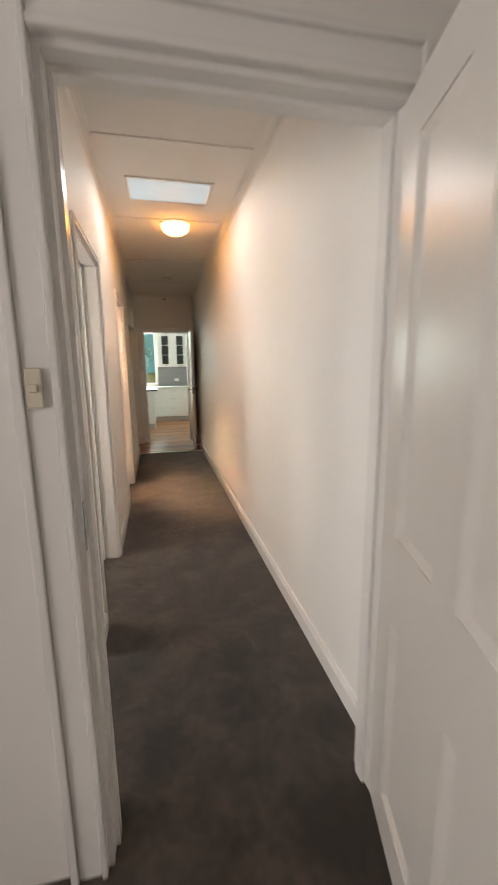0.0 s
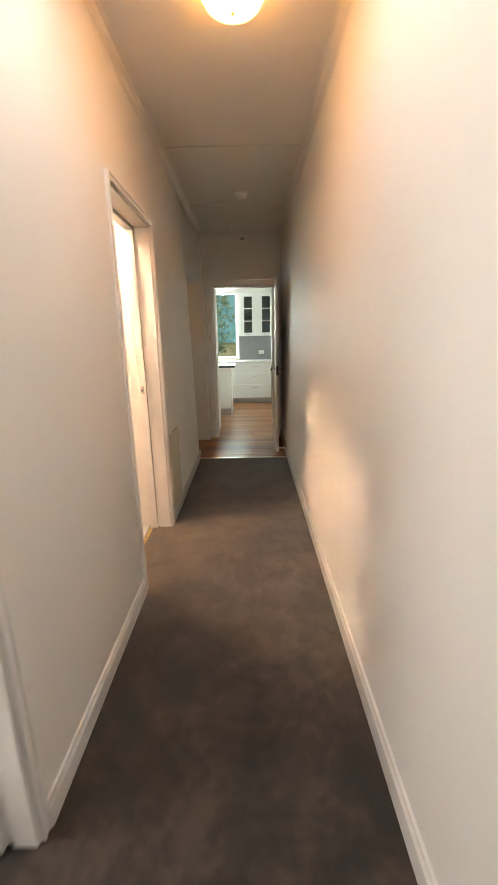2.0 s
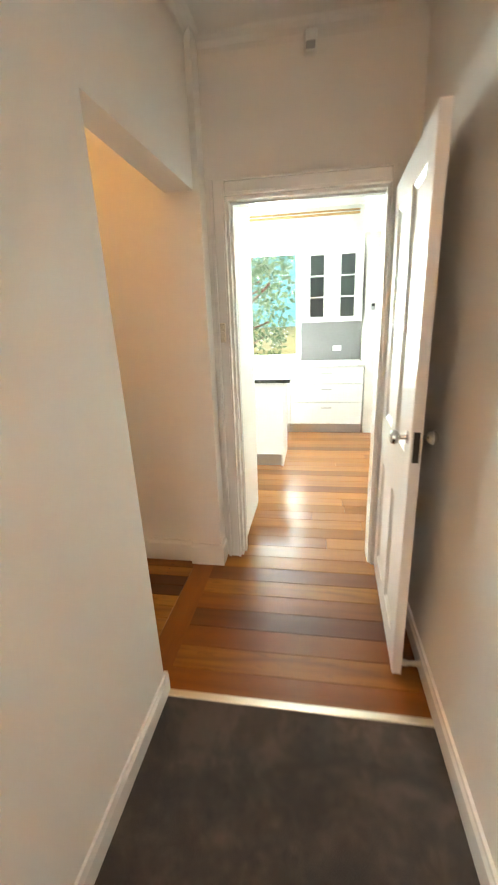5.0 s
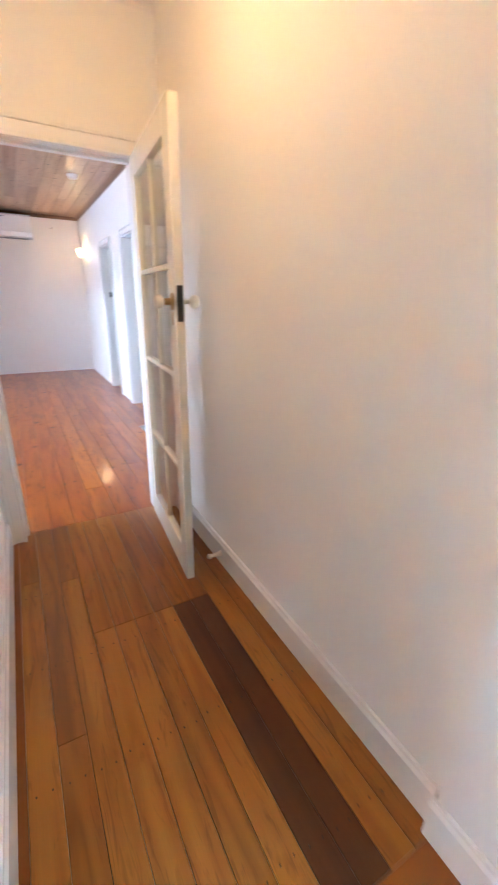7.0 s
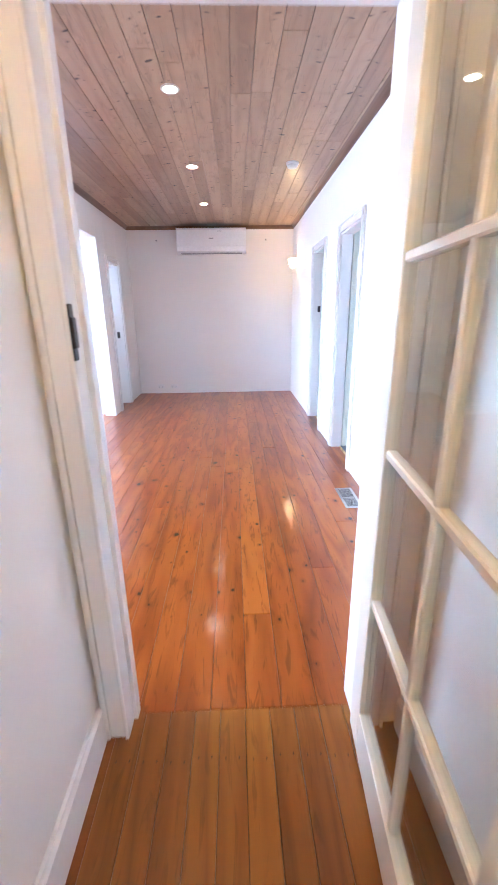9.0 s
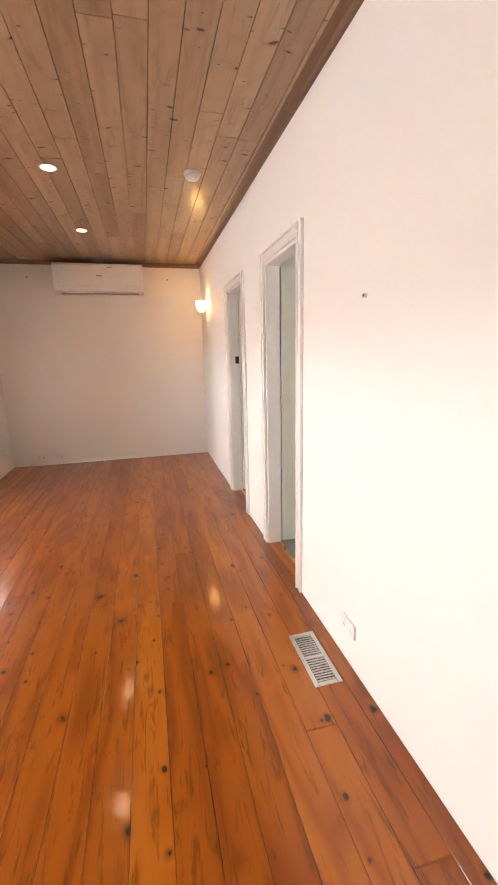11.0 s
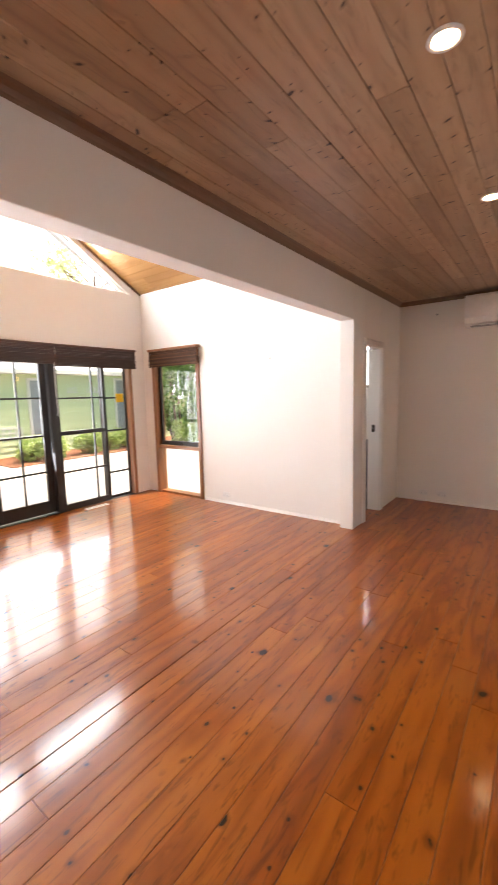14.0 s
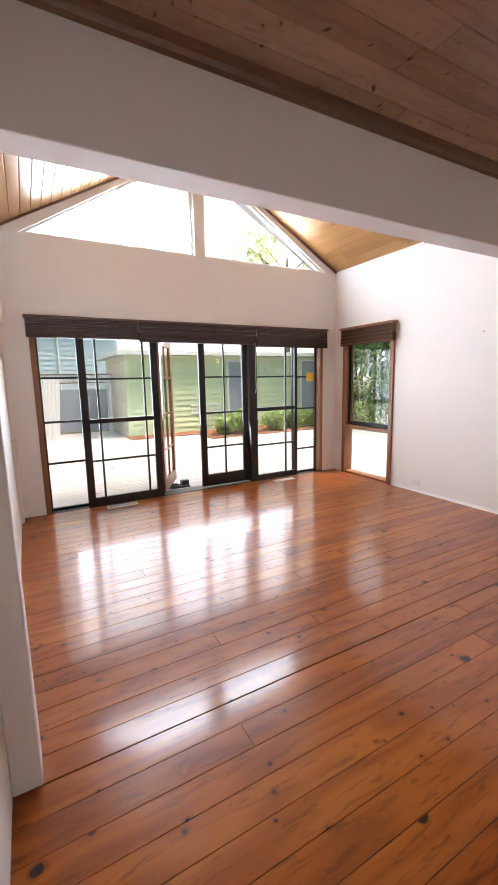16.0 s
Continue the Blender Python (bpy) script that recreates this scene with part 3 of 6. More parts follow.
# floors: slabs under boards, carpet and tiles
structure("floor_slab", boxes((-7.20, 1.56, -0.12, -2.47, 3.0, -0.022), (-8.68, 3.0, -0.12, -2.47, 10.74, -0.022), (-2.47, 6.24, -0.12, 1.30, 11.09, -0.022), (-2.64, -2.74, -0.12, 1.74, 6.24, -0.022)), GROUT, "subfloor under the boards", "floor")
structure("floor_carpet", boxes((-0.44, 0.90, -0.02, 0.73, 6.40, 0.0), (-2.5, -2.6, -0.02, 1.6, 0.90, 0.0)), CARPET, "dark taupe cut pile carpet, lightly trodden", "carpet")

# thresholds
for a, b in ((-5.41, -4.78), (-6.69, -6.05)):
    structure("threshold_bedroom", boxes((a + 0.014, 7.791, -0.01, b - 0.014, 7.868, 0.001), bevel=0.001), FLOORPINE, "stained timber door threshold", "threshold")
    structure("threshold_strip", boxes((a + 0.014, 7.869, -0.01, b - 0.014, 7.892, 0.005), bevel=0.003), BRASS, "worn brass floor strip", "threshold")
structure("threshold_hall", boxes((-0.30, 6.395, -0.01, 0.73, 6.425, 0.006), bevel=0.003), SATIN, "worn satin metal carpet edge strip", "threshold")
for y0, y1 in ((1.92, 2.73), (3.90, 4.68), (0.97, 1.645)):
    structure("threshold_tile", boxes((-0.455, y0, -0.01, -0.435, y1, 0.005), bevel=0.002), BRASS, "brass strip between carpet and tiles", "threshold")


def cove(name, a, b, z, axis, inward, size=0.055, material=CEIL, label="small white plaster cove cornice"):
    """A concave cornice along a wall: the corner at a, run along the axis."""
    pts = [(0, 0)] + [(size * (1 - math.sin(t)), -size * (1 - math.cos(t))) for t in [radians(k) for k in (0, 22, 45, 68, 90)]]
    bm = bmesh.new()
    if axis == 1:
        prism(bm, [(a[0] + inward * p, z + q) for p, q in pts], 1, a[1], b[1])
    else:
        prism(bm, [(a[1] + inward * p, z + q) for p, q in pts], 0, a[0], b[0])
    return structure(name, bm, material, label, "cornice")


cove("cornice", (-0.30, 0.90), (-0.30, 7.42), H, 1, 1)
cove("cornice", (0.73, 0.90), (0.73, 7.42), H, 1, -1)
cove("cornice", (-0.30, 7.42), (0.72, 7.42), H, 0, -1)
cove("cornice", (-2.47, 6.342), (-0.44, 6.342), H, 0, 1)
cove("cornice", (-2.47, 7.34), (-0.44, 7.34), H, 0, -1)
cove("cornice", (-2.47, 6.342), (-2.47, 7.34), H, 1, 1)
for a, b, axis, side in (((-8.54, 5.16), (-2.60, 5.16), 0, 1), ((-8.54, 7.79), (-2.60, 7.79), 0, -1), ((-8.54, 5.16), (-8.54, 7.79), 1, 1), ((-2.60, 5.16), (-2.60, 7.79), 1, -1)):
    cove("cornice", a, b, H, axis, side, 0.05, TRIMPINE, "stained brown timber cornice")
for xe, side in ((-7.06, 1), (-2.60, -1)):
    structure("trim_eave", boxes((xe, 1.70, EAVE - 0.004, xe + side * 0.012, 5.02, EAVE + 0.010), bevel=0.003), TRIM, "thin white bead under the sloping boards", "trim")
for side in (-1, 1):
    a, b = Vector((RIDGE_X, gable_z(RIDGE_X))), Vector((RIDGE_X + side * 2.20, gable_z(RIDGE_X + side * 2.20)))
    bm = prism(bmesh.new(), [tuple(a), tuple(b), (b.x, b.y - 0.022), (a.x, a.y - 0.022)], 1, 1.701, 1.722)
    structure("trim_gable", bm, TRIMPINE, "thin brown timber bead under the sloping boards", "trim")
for yb in (1.18, 2.43, 3.70, 5.12, 6.38):
    structure("trim_ceiling_batten", boxes((-0.25, yb - 0.02, H - 0.008, 0.67, yb + 0.02, H), bevel=0.003), CEIL, "thin white cover strip on the ceiling joint", "trim")


def baseboard(x0, y0, x1, y1, h, label="white gloss painted baseboard"):
    bm = bmesh.new()
    if abs(x1 - x0) > abs(y1 - y0):
        inner = y1 > y0
        a, b = (y0, y1)
        o = [(a, 0), (b, 0), (b, h - 0.022), (b + (a - b) * 0.35, h - 0.010), (b + (a - b) * 0.45, h), (a, h)]
        prism(bm, o, 0, x0, x1)
    else:
        a, b = (x0, x1)
        o = [(a, 0), (b, 0), (b, h - 0.022), (b + (a - b) * 0.35, h - 0.010), (b + (a - b) * 0.45, h), (a, h)]
        prism(bm, o, 1, y0, y1)
    return structure("baseboard", bm, TRIM, label, "baseboard")


# each runs from the wall face (first) to the room side (second)
baseboard(0.73, 0.90, 0.712, 7.42, 0.098)
for a, b in ((1.70, 1.885), (2.765, 3.862), (4.722, ENDY)):
    baseboard(-0.30, a, -0.285, b, 0.088)
baseboard(-2.448, 6.342, -0.445, 6.360, 0.15)
baseboard(-2.455, 7.34, -0.46, 7.322, 0.135)
baseboard(-0.455, 7.31, -0.27, 7.293, 0.135)
baseboard(-0.27, 7.293, -0.254, 7.40, 0.135)
baseboard(-0.44, 7.31, -0.456, 7.34, 0.135)
baseboard(-0.43, ENDY, -0.285, ENDY + 0.014, 0.10)
baseboard(-8.54, 5.60, -8.525, 7.79, 0.03, "thin white painted floor trim")
baseboard(-7.06, 2.90, -7.045, 5.01, 0.03, "thin white painted floor trim")
baseboard(-2.60, 1.70, -2.615, 5.01, 0.05, "thin white painted floor trim")


# ---- doors ----
def casing(parent, axis, face, out, a, b, top, width, depth, material=TRIM, name="architrave"):
    """Three boards round an opening from a to b on a wall face, with a bead at the inner and outer edge."""
    def strip(lo, hi, z0, z1, upright):
        bm = bmesh.new()
        d0, d1, d2 = face, face + out * depth, face + out * depth * 0.62
        pieces = []
        if upright:
            w = hi - lo
            pieces = [(lo + 0.22 * w, z0, hi - 0.16 * w, z1, d2), (lo, z0, lo + 0.22 * w, z1, d1), (hi - 0.16 * w, z0, hi, z1, d1)]
        else:
            w = z1 - z0
            pieces = [(lo, z0 + 0.22 * w, hi, z1 - 0.16 * w, d2), (lo, z0, hi, z0 + 0.22 * w, d1), (lo, z1 - 0.16 * w, hi, z1, d1)]
        for l, zl, h, zh, d in pieces:
            if axis == "x":
                box(bm, d0, l, zl, d, h, zh, 0.0025)
            else:
                box(bm, l, d0, zl, h, d, zh, 0.0025)
        return part(name, bm, material, parent)
    strip(a - width, a, 0, top + width, True)
    strip(b, b + width, 0, top + width, True)
    strip(a, b, top, top + width, False)


def panel_leaf(parent, w, h, t, material):
    """A four-panel door leaf in local space: x along its width from the hinge, y its thickness, z up."""
    st, mid = 0.115, 0.11
    z = (0.0, 0.13, 0.69, 0.93, h - 0.115, h)
    xs = (0.0, st, (w - mid) / 2, (w + mid) / 2, w - st, w)
    for a, b in ((xs[0], xs[1]), (xs[4], xs[5])):
        part("stile", boxes((a, 0, 0.008, b, t, h), bevel=0.002), material, parent)
    for a, b in ((0.008, z[1]), (z[2], z[3]), (z[4], z[5])):
        part("rail", boxes((xs[1], 0, a, xs[4], t, b)), material, parent)
    for a, b in ((z[1], z[2]), (z[3], z[4])):
        part("mullion", boxes((xs[2], 0, a, xs[3], t, b)), material, parent)
    for xa, xb in ((xs[1], xs[2]), (xs[3], xs[4])):
        for za, zb in ((z[1], z[2]), (z[3], z[4])):
            bm = boxes((xa, 0.012, za, xb, t - 0.012, zb))
            for side in (0, 1):
                y0, y1 = (0.012, 0.003) if side == 0 else (t - 0.012, t - 0.003)
                m = 0.022
                for q in (((xa, za), (xb, za), (xb - m, za + m), (xa + m, za + m)), ((xb, za), (xb, zb), (xb - m, zb - m), (xb - m, za + m)),
                          ((xb, zb), (xa, zb), (xa + m, zb - m), (xb - m, zb - m)), ((xa, zb), (xa, za), (xa + m, za + m), (xa + m, zb - m))):
                    vs = [bm.verts.new((q[0][0], y1, q[0][1])), bm.verts.new((q[1][0], y1, q[1][1])), bm.verts.new((q[2][0], y0, q[2][1])), bm.verts.new((q[3][0], y0, q[3][1]))]
                    bm.faces.new(vs if side == 0 else vs[::-1])
            part("panel", bm, material, parent)


def knob_set(parent, x, z, t, material, plate, ball=0.026):
    for s, y in ((-1, 0.0), (1, t)):
        bm = lathe(bmesh.new(), [(0, 0), (0.024, 0), (0.024, 0.004), (0.010, 0.007), (0.009, 0.026), (ball * 0.8, 0.034), (ball, 0.045), (ball * 0.92, 0.056), (ball * 0.5, 0.062), (0, 0.063)], pose(x, y, z, 90 if s < 0 else -90))
        part("door_knob", bm, material, parent, "round door knob", smooth=True)
    part("latch_plate", boxes((x + 0.058, t * 0.2, z - 0.075, x + 0.062, t * 0.8, z + 0.035)), plate, parent, "dark metal latch plate")


def hinge(parent, m):
    h = part("hinge", boxes((-0.012, -0.002, -0.045, 0.012, 0.0, 0.045), (-0.004, -0.010, -0.045, 0.004, -0.002, 0.045), bevel=0.001), AGEDSTEEL, parent, "worn steel butt hinge")
    h.matrix_basis = m
    return h


# front room door, open towards the front room
d = thing("door_1", pose(0, 0, 0), "white gloss four-panel door, standing open, in a moulded white frame", "door", kind="structure")
casing(d, "y", 0.78, -1, -0.165, 0.655, 1.985, 0.095, 0.028)
part("jamb", boxes((-0.165, 0.782, 0, -0.150, 0.90, 1.97), (0.640, 0.782, 0, 0.655, 0.90, 1.97), (-0.165, 0.782, 1.97, 0.655, 0.90, 1.985), (-0.150, 0.83, 0, -0.138, 0.872, 1.958), (0.628, 0.83, 0, 0.640, 0.872, 1.958), (-0.150, 0.83, 1.958, 0.640, 0.872, 1.97)), TRIM, d)
part("strike_plate", boxes((-0.150, 0.79, 0.94, -0.147, 0.812, 1.06)), STEEL, d, "worn steel strike plate")
casing(d, "y", 0.90, 1, -0.165, 0.655, 1.985, 0.06, 0.018)
leaf = new("leaf")
leaf.parent = d
leaf.matrix_basis = pose(0.640, 0.80, 0, 0, 0, -105)
leaf["label"] = "four-panel leaf standing open"
panel_leaf(leaf, 0.78, 1.97, 0.036, DOORPAINT)
knob_set(leaf, 0.715, 1.0, 0.036, CHROME, DARKST)

# side room door at the near end of the hall, open inward
d = thing("door_2", pose(0, 0, 0), "white painted flush door, open into a tiled room, on steel hinges", "door", kind="structure")
part("jamb", boxes((-0.445, 1.630, 0, -0.300, 1.645, 1.985), (-0.445, 0.97, 0, -0.300, 0.985, 1.985), (-0.445, 0.97, 1.985, -0.300, 1.645, 2.0), (-0.40, 1.617, 0, -0.37, 1.630, 1.972)), TRIM, d)
casing(d, "x", -0.30, 1, 0.97, 1.645, 2.0, 0.052, 0.016)
part("leaf", boxes((-1.10, 1.630, 0.012, -0.456, 1.665, 1.985), bevel=0.002), DOORPAINT, d, "flush white leaf")
for z in (0.29, 1.75):
    hinge(d, pose(-0.440, 1.6285, z, 0, 0, 0) @ Matrix.Diagonal((1.5, 1.2, 1.1, 1)))
# black strip that paints the shade in the gap below the leaf
structure("trim_leaf_bottom", boxes((-1.09, 1.631, 0.002, -0.45, 1.663, 0.010)), BLACKM, "black strip standing in for the shade under the door", "trim")

# linen room opening with a pocket door
d = thing("door_3", pose(0, 0, 0), "white painted cavity sliding door frame with a small latch", "door", kind="structure")
part("jamb", boxes((-0.375, 2.715, 0, -0.305, 2.728, 2.005), (-0.452, 2.700, 0, -0.395, 2.728, 2.005), (-0.375, 1.922, 0, -0.305, 1.935, 2.005), (-0.452, 1.922, 0, -0.395, 1.95, 2.005),
                   (-0.375, 1.922, 2.005, -0.305, 2.728, 2.018), (-0.452, 1.922, 1.99, -0.395, 2.728, 2.018), (-0.395, 2.724, 0, -0.375, 2.728, 2.0), bevel=0.002), TRIM, d)
casing(d, "x", -0.30, 1, 1.92, 2.73, 2.02, 0.034, 0.012)
part("latch", boxes((-0.432, 2.694, 0.98, -0.412, 2.701, 1.03), bevel=0.002), STEEL, d, "small steel sliding door latch")
part("latch_hole", boxes((-0.426, 2.692, 0.994, -0.418, 2.6945, 1.014)), BLACKM, d)

# bathroom opening with a pocket door
d = thing("door_4", pose(0, 0, 0), "white painted cavity sliding door frame with a small latch", "door", kind="structure")
part("jamb", boxes((-0.386, 4.668, 0, -0.304, 4.679, 2.03), (-0.452, 4.655, 0, -0.400, 4.679, 2.03), (-0.386, 3.901, 0, -0.304, 3.912, 2.03), (-0.452, 3.901, 0, -0.400, 3.925, 2.03),
                   (-0.386, 3.901, 2.03, -0.304, 4.679, 2.039), (-0.452, 3.901, 2.015, -0.400, 4.679, 2.039), bevel=0.002), TRIM, d)
casing(d, "x", -0.30, 1, 3.90, 4.68, 2.04, 0.034, 0.014)
part("latch", boxes((-0.44, 4.649, 1.0, -0.415, 4.656, 1.05), bevel=0.002), STEEL, d, "small steel sliding door latch")
part("latch_hole", boxes((-0.432, 4.647, 1.014, -0.423, 4.6495, 1.034)), BLACKM, d)

# kitchen door, folded back along the hall wall
d = thing("door_5", pose(0, 0, 0), "white gloss four-panel kitchen door, standing open along the hall wall", "door", kind="structure")
casing(d, "y", 7.42, -1, -0.17, 0.612, 2.0, 0.075, 0.022)
part("jamb", boxes((-0.17, 7.422, 0, -0.156, 7.55, 1.986), (0.598, 7.422, 0, 0.612, 7.55, 1.986), (-0.17, 7.422, 1.986, 0.612, 7.55, 2.0), (-0.156, 7.465, 0, -0.144, 7.51, 1.975), (-0.156, 7.465, 1.975, 0.598, 7.51, 1.986)), TRIM, d)
part("strike_plate", boxes((-0.156, 7.43, 0.88, -0.152, 7.455, 1.0)), STEEL, d, "steel strike plate")
leaf = new("leaf")
leaf.parent = d
leaf.matrix_basis = pose(0.632, 7.395, 0, 0, 0, -92.3)
leaf["label"] = "four-panel leaf standing open"
panel_leaf(leaf, 0.79, 1.975, 0.036, DOORPAINT)
knob_set(leaf, 0.73, 1.0, 0.036, CHROME, DARKST)

# glazed passage door
d = thing("door_6", pose(0, 0, 0), "cream painted eight-pane glazed door, standing open against the passage wall", "door", kind="structure")
casing(d, "x", -2.47, 1, 6.432, 7.205, 1.985, 0.078, 0.022)
part("jamb", boxes((-2.60, 6.40, 0, -2.462, 6.432, 1.985), (-2.60, 7.19, 0, -2.472, 7.205, 1.985), (-2.60, 6.40, 1.985, -2.472, 7.205, 2.0), (-2.555, 6.432, 0, -2.52, 6.446, 1.97), (-2.555, 6.432, 1.972, -2.52, 7.19, 1.985)), TRIM, d)
part("strike_plate", boxes((-2.475, 6.431, 1.24, -2.449, 6.436, 1.37), (-2.462, 6.435, 1.27, -2.440, 6.445, 1.34), bevel=0.002), DARKST, d, "dark steel strike plate")
casing(d, "x", -2.60, -1, 6.40, 7.205, 2.0, 0.06, 0.018)
leaf = new("leaf")
leaf.parent = d
leaf.matrix_basis = pose(-2.468, 7.212, 0, 0, 0, -4.6)
leaf["label"] = "glazed leaf with eight clear panes standing open"
w, h, t = 0.775, 1.985, 0.036
for a, b in ((0, 0.095), (w - 0.095, w)):
    part("stile", boxes((a, -t, 0.010, b, 0, h), bevel=0.003), CREAM, leaf)
for a, b in ((0.010, 0.165), (h - 0.10, h)):
    part("rail", boxes((0.095, -t, a, w - 0.095, 0, b), bevel=0.003), CREAM, leaf)
rows = (0.165, 0.577, 1.013, 1.451, h - 0.10)
for z in rows[1:-1]:
    part("muntin", boxes((0.095, -t + 0.004, z - 0.011, w - 0.095, -0.004, z + 0.011), bevel=0.004), CREAM, leaf)
part("muntin", boxes((w / 2 - 0.011, -t + 0.006, 0.165, w / 2 + 0.011, -0.006, h - 0.10), bevel=0.004), CREAM, leaf)
for i in range(4):
    for a, b in ((0.095, w / 2 - 0.011), (w / 2 + 0.011, w - 0.095)):
        part("pane", boxes((a, -t / 2 - 0.002, rows[i], b, -t / 2 + 0.002, rows[i + 1])), GLASS, leaf, "clear glass pane").visible_shadow = False
for s, yy in ((-1, -t), (1, 0)):
    bm = lathe(bmesh.new(), [(0, 0), (0.023, 0), (0.023, 0.004), (0.009, 0.007), (0.009, 0.034), (0.022, 0.042), (0.027, 0.055), (0.024, 0.068), (0.012, 0.074), (0, 0.075)], pose(w - 0.05, yy, 1.315, 90 if s < 0 else -90))
    part("door_knob", bm, IVORY, leaf, "ivory door knob on a brass rose", smooth=True)
bm = lathe(bmesh.new(), [(0, 0), (0.034, 0), (0.034, 0.003), (0.028, 0.006), (0.014, 0.009), (0.0125, 0.034), (0, 0.034)], pose(w - 0.05, -t, 1.315, 90))
part("rose", bm, AGEDBRASS, leaf, "round brass rose")
part("keyhole_plate", boxes((w - 0.058, -t - 0.003, 1.225, w - 0.042, -t, 1.275), bevel=0.001), AGEDBRASS, leaf, "brass keyhole plate")
part("latch_plate", boxes((w, -t + 0.006, 1.24, w + 0.002, -0.006, 1.375)), DARKST, leaf, "dark steel latch plate")


def opening_frame(name, x0, x1, y_face, out, y_back, top, label, leaf_box=None, latch=None):
    d = thing(name, pose(0, 0, 0), label, "door", kind="structure")
    casing(d, "y", y_face, out, x0, x1, top, 0.068, 0.02)
    lo, hi = min(y_face, y_back), max(y_face, y_back)
    part("jamb", boxes((x0, lo + 0.002, 0, x0 + 0.014, hi, top - 0.014), (x1 - 0.014, lo + 0.002, 0, x1, hi, top - 0.014), (x0, lo + 0.002, top - 0.014, x1, hi, top)), TRIM, d)
    if leaf_box:
        part("leaf", boxes(leaf_box, bevel=0.002), SAGE, d, "pale grey green leaf, open")
    if latch:
        part("latch", boxes(latch, bevel=0.001), DARKST, d, "dark latch")
    return d


opening_frame("door_7", -5.41, -4.78, 7.79, -1, 7.89, 2.0, "white framed doorway with its pale leaf open into a tiled bedroom", (-5.425, 7.898, 0.01, -5.39, 8.50, 1.98))
opening_frame("door_8", -6.69, -6.05, 7.79, -1, 7.89, 2.0, "white framed doorway with its pale leaf open into a bedroom", (-6.705, 7.898, 0.01, -6.67, 8.50, 1.98), (-6.676, 7.85, 1.33, -6.67, 7.885, 1.40))
opening_frame("door_9", -7.80, -7.27, 5.16, 1, 5.01, 2.0, "white framed doorway into a small laundry", None, (-7.786, 5.06, 0.99, -7.780, 5.10, 1.08))

# ---- gabled room: glazed doors, windows, blinds ----
def glazed(parent, name, x0, x1, z0, z1, y0, y1, stile, rail_b, rail_t, rows, cols, material, bar=0.022, label="", thick=()):
    """A glazed leaf in the plane of y: stiles, rails, bars and panes, each a part of the leaf."""
    f = new(name)
    f.parent = parent
    if label:
        f["label"] = label
    for a, b in ((x0, x0 + stile), (x1 - stile, x1)):
        part("stile", boxes((a, y0, z0, b, y1, z1), bevel=0.003), material, f)
    part("bottom_rail", boxes((x0 + stile, y0, z0, x1 - stile, y1, z0 + rail_b), bevel=0.003), material, f)
    part("top_rail", boxes((x0 + stile, y0, z1 - rail_t, x1 - stile, y1, z1), bevel=0.003), material, f)
    zs = [z0 + rail_b] + list(rows) + [z1 - rail_t]
    for k, z in enumerate(rows):
        hb = 0.026 if k in thick else bar / 2
        part("glazing_bar", boxes((x0 + stile, y0 + 0.004, z - hb, x1 - stile, y1 - 0.004, z + hb), bevel=0.003), material, f)
    for c in cols:
        part("glazing_bar", boxes((c - bar / 2, y0 + 0.006, z0 + rail_b, c + bar / 2, y1 - 0.006, z1 - rail_t), bevel=0.003), material, f)
    ym = (y0 + y1) / 2
    xs = [x0 + stile] + list(cols) + [x1 - stile]
    for xa, xb in zip(xs, xs[1:]):
        for za, zb in zip(zs, zs[1:]):
            part("pane", boxes((xa, ym - 0.002, za, xb, ym + 0.002, zb)), GLASS, f, "clear glass pane").visible_shadow = False
    return f


d = thing("door_10", pose(0, 0, 0), "dark framed glazed sliding and hinged patio doors, partly open to the deck", "patio door", kind="structure")
part("frame_post", boxes((-2.915, 1.58, 0, -2.86, 1.715, 2.06), bevel=0.003), TIMBERFRAME, d, "stained timber frame post")
part("frame_post", boxes((-6.81, 1.58, 0, -6.755, 1.715, 2.06), bevel=0.003), TIMBERFRAME, d, "stained timber frame post")
part("frame_head", boxes((-6.755, 1.58, 2.02, -2.915, 1.715, 2.06), bevel=0.003), TIMBERFRAME, d, "stained timber frame head")
part("sill", boxes((-6.81, 1.50, -0.06, -2.86, 1.70, 0.004), bevel=0.003), DARKFRAME, d, "dark metal door track")
glazed(d, "fixed_panel", -3.36, -2.915, 0.004, 2.02, 1.58, 1.615, 0.02, 0.03, 0.03, (0.56, 1.035, 1.53), (), DARKFRAME, 0.024, "fixed glazed side panel")
glazed(d, "sliding_panel", -4.235, -3.315, 0.004, 2.02, 1.655, 1.695, 0.085, 0.10, 0.06, (0.55, 1.02, 1.51), (-3.515, -4.06), DARKFRAME, 0.022, "dark framed sliding panel", (1,))
glazed(d, "hinged_panel", -5.53, -4.80, 0.02, 2.02, 1.60, 1.64, 0.085, 0.16, 0.08, (0.56, 1.03, 1.51), (-5.165,), DARKFRAME, 0.022, "dark framed hinged panel with eight panes")
glazed(d, "sliding_panel", -6.345, -5.60, 0.004, 2.02, 1.655, 1.695, 0.05, 0.08, 0.06, (0.52, 1.04, 1.50), (-6.14,), DARKFRAME, 0.022, "dark framed sliding panel", (1,))
glazed(d, "fixed_panel", -6.755, -6.31, 0.004, 2.02, 1.58, 1.615, 0.02, 0.03, 0.03, (0.385, 1.01, 1.49), (), DARKFRAME, 0.024, "fixed glazed side panel")
part("meeting_post", boxes((-5.60, 1.60, 0.004, -5.535, 1.70, 2.02), bevel=0.003), DARKFRAME, d)
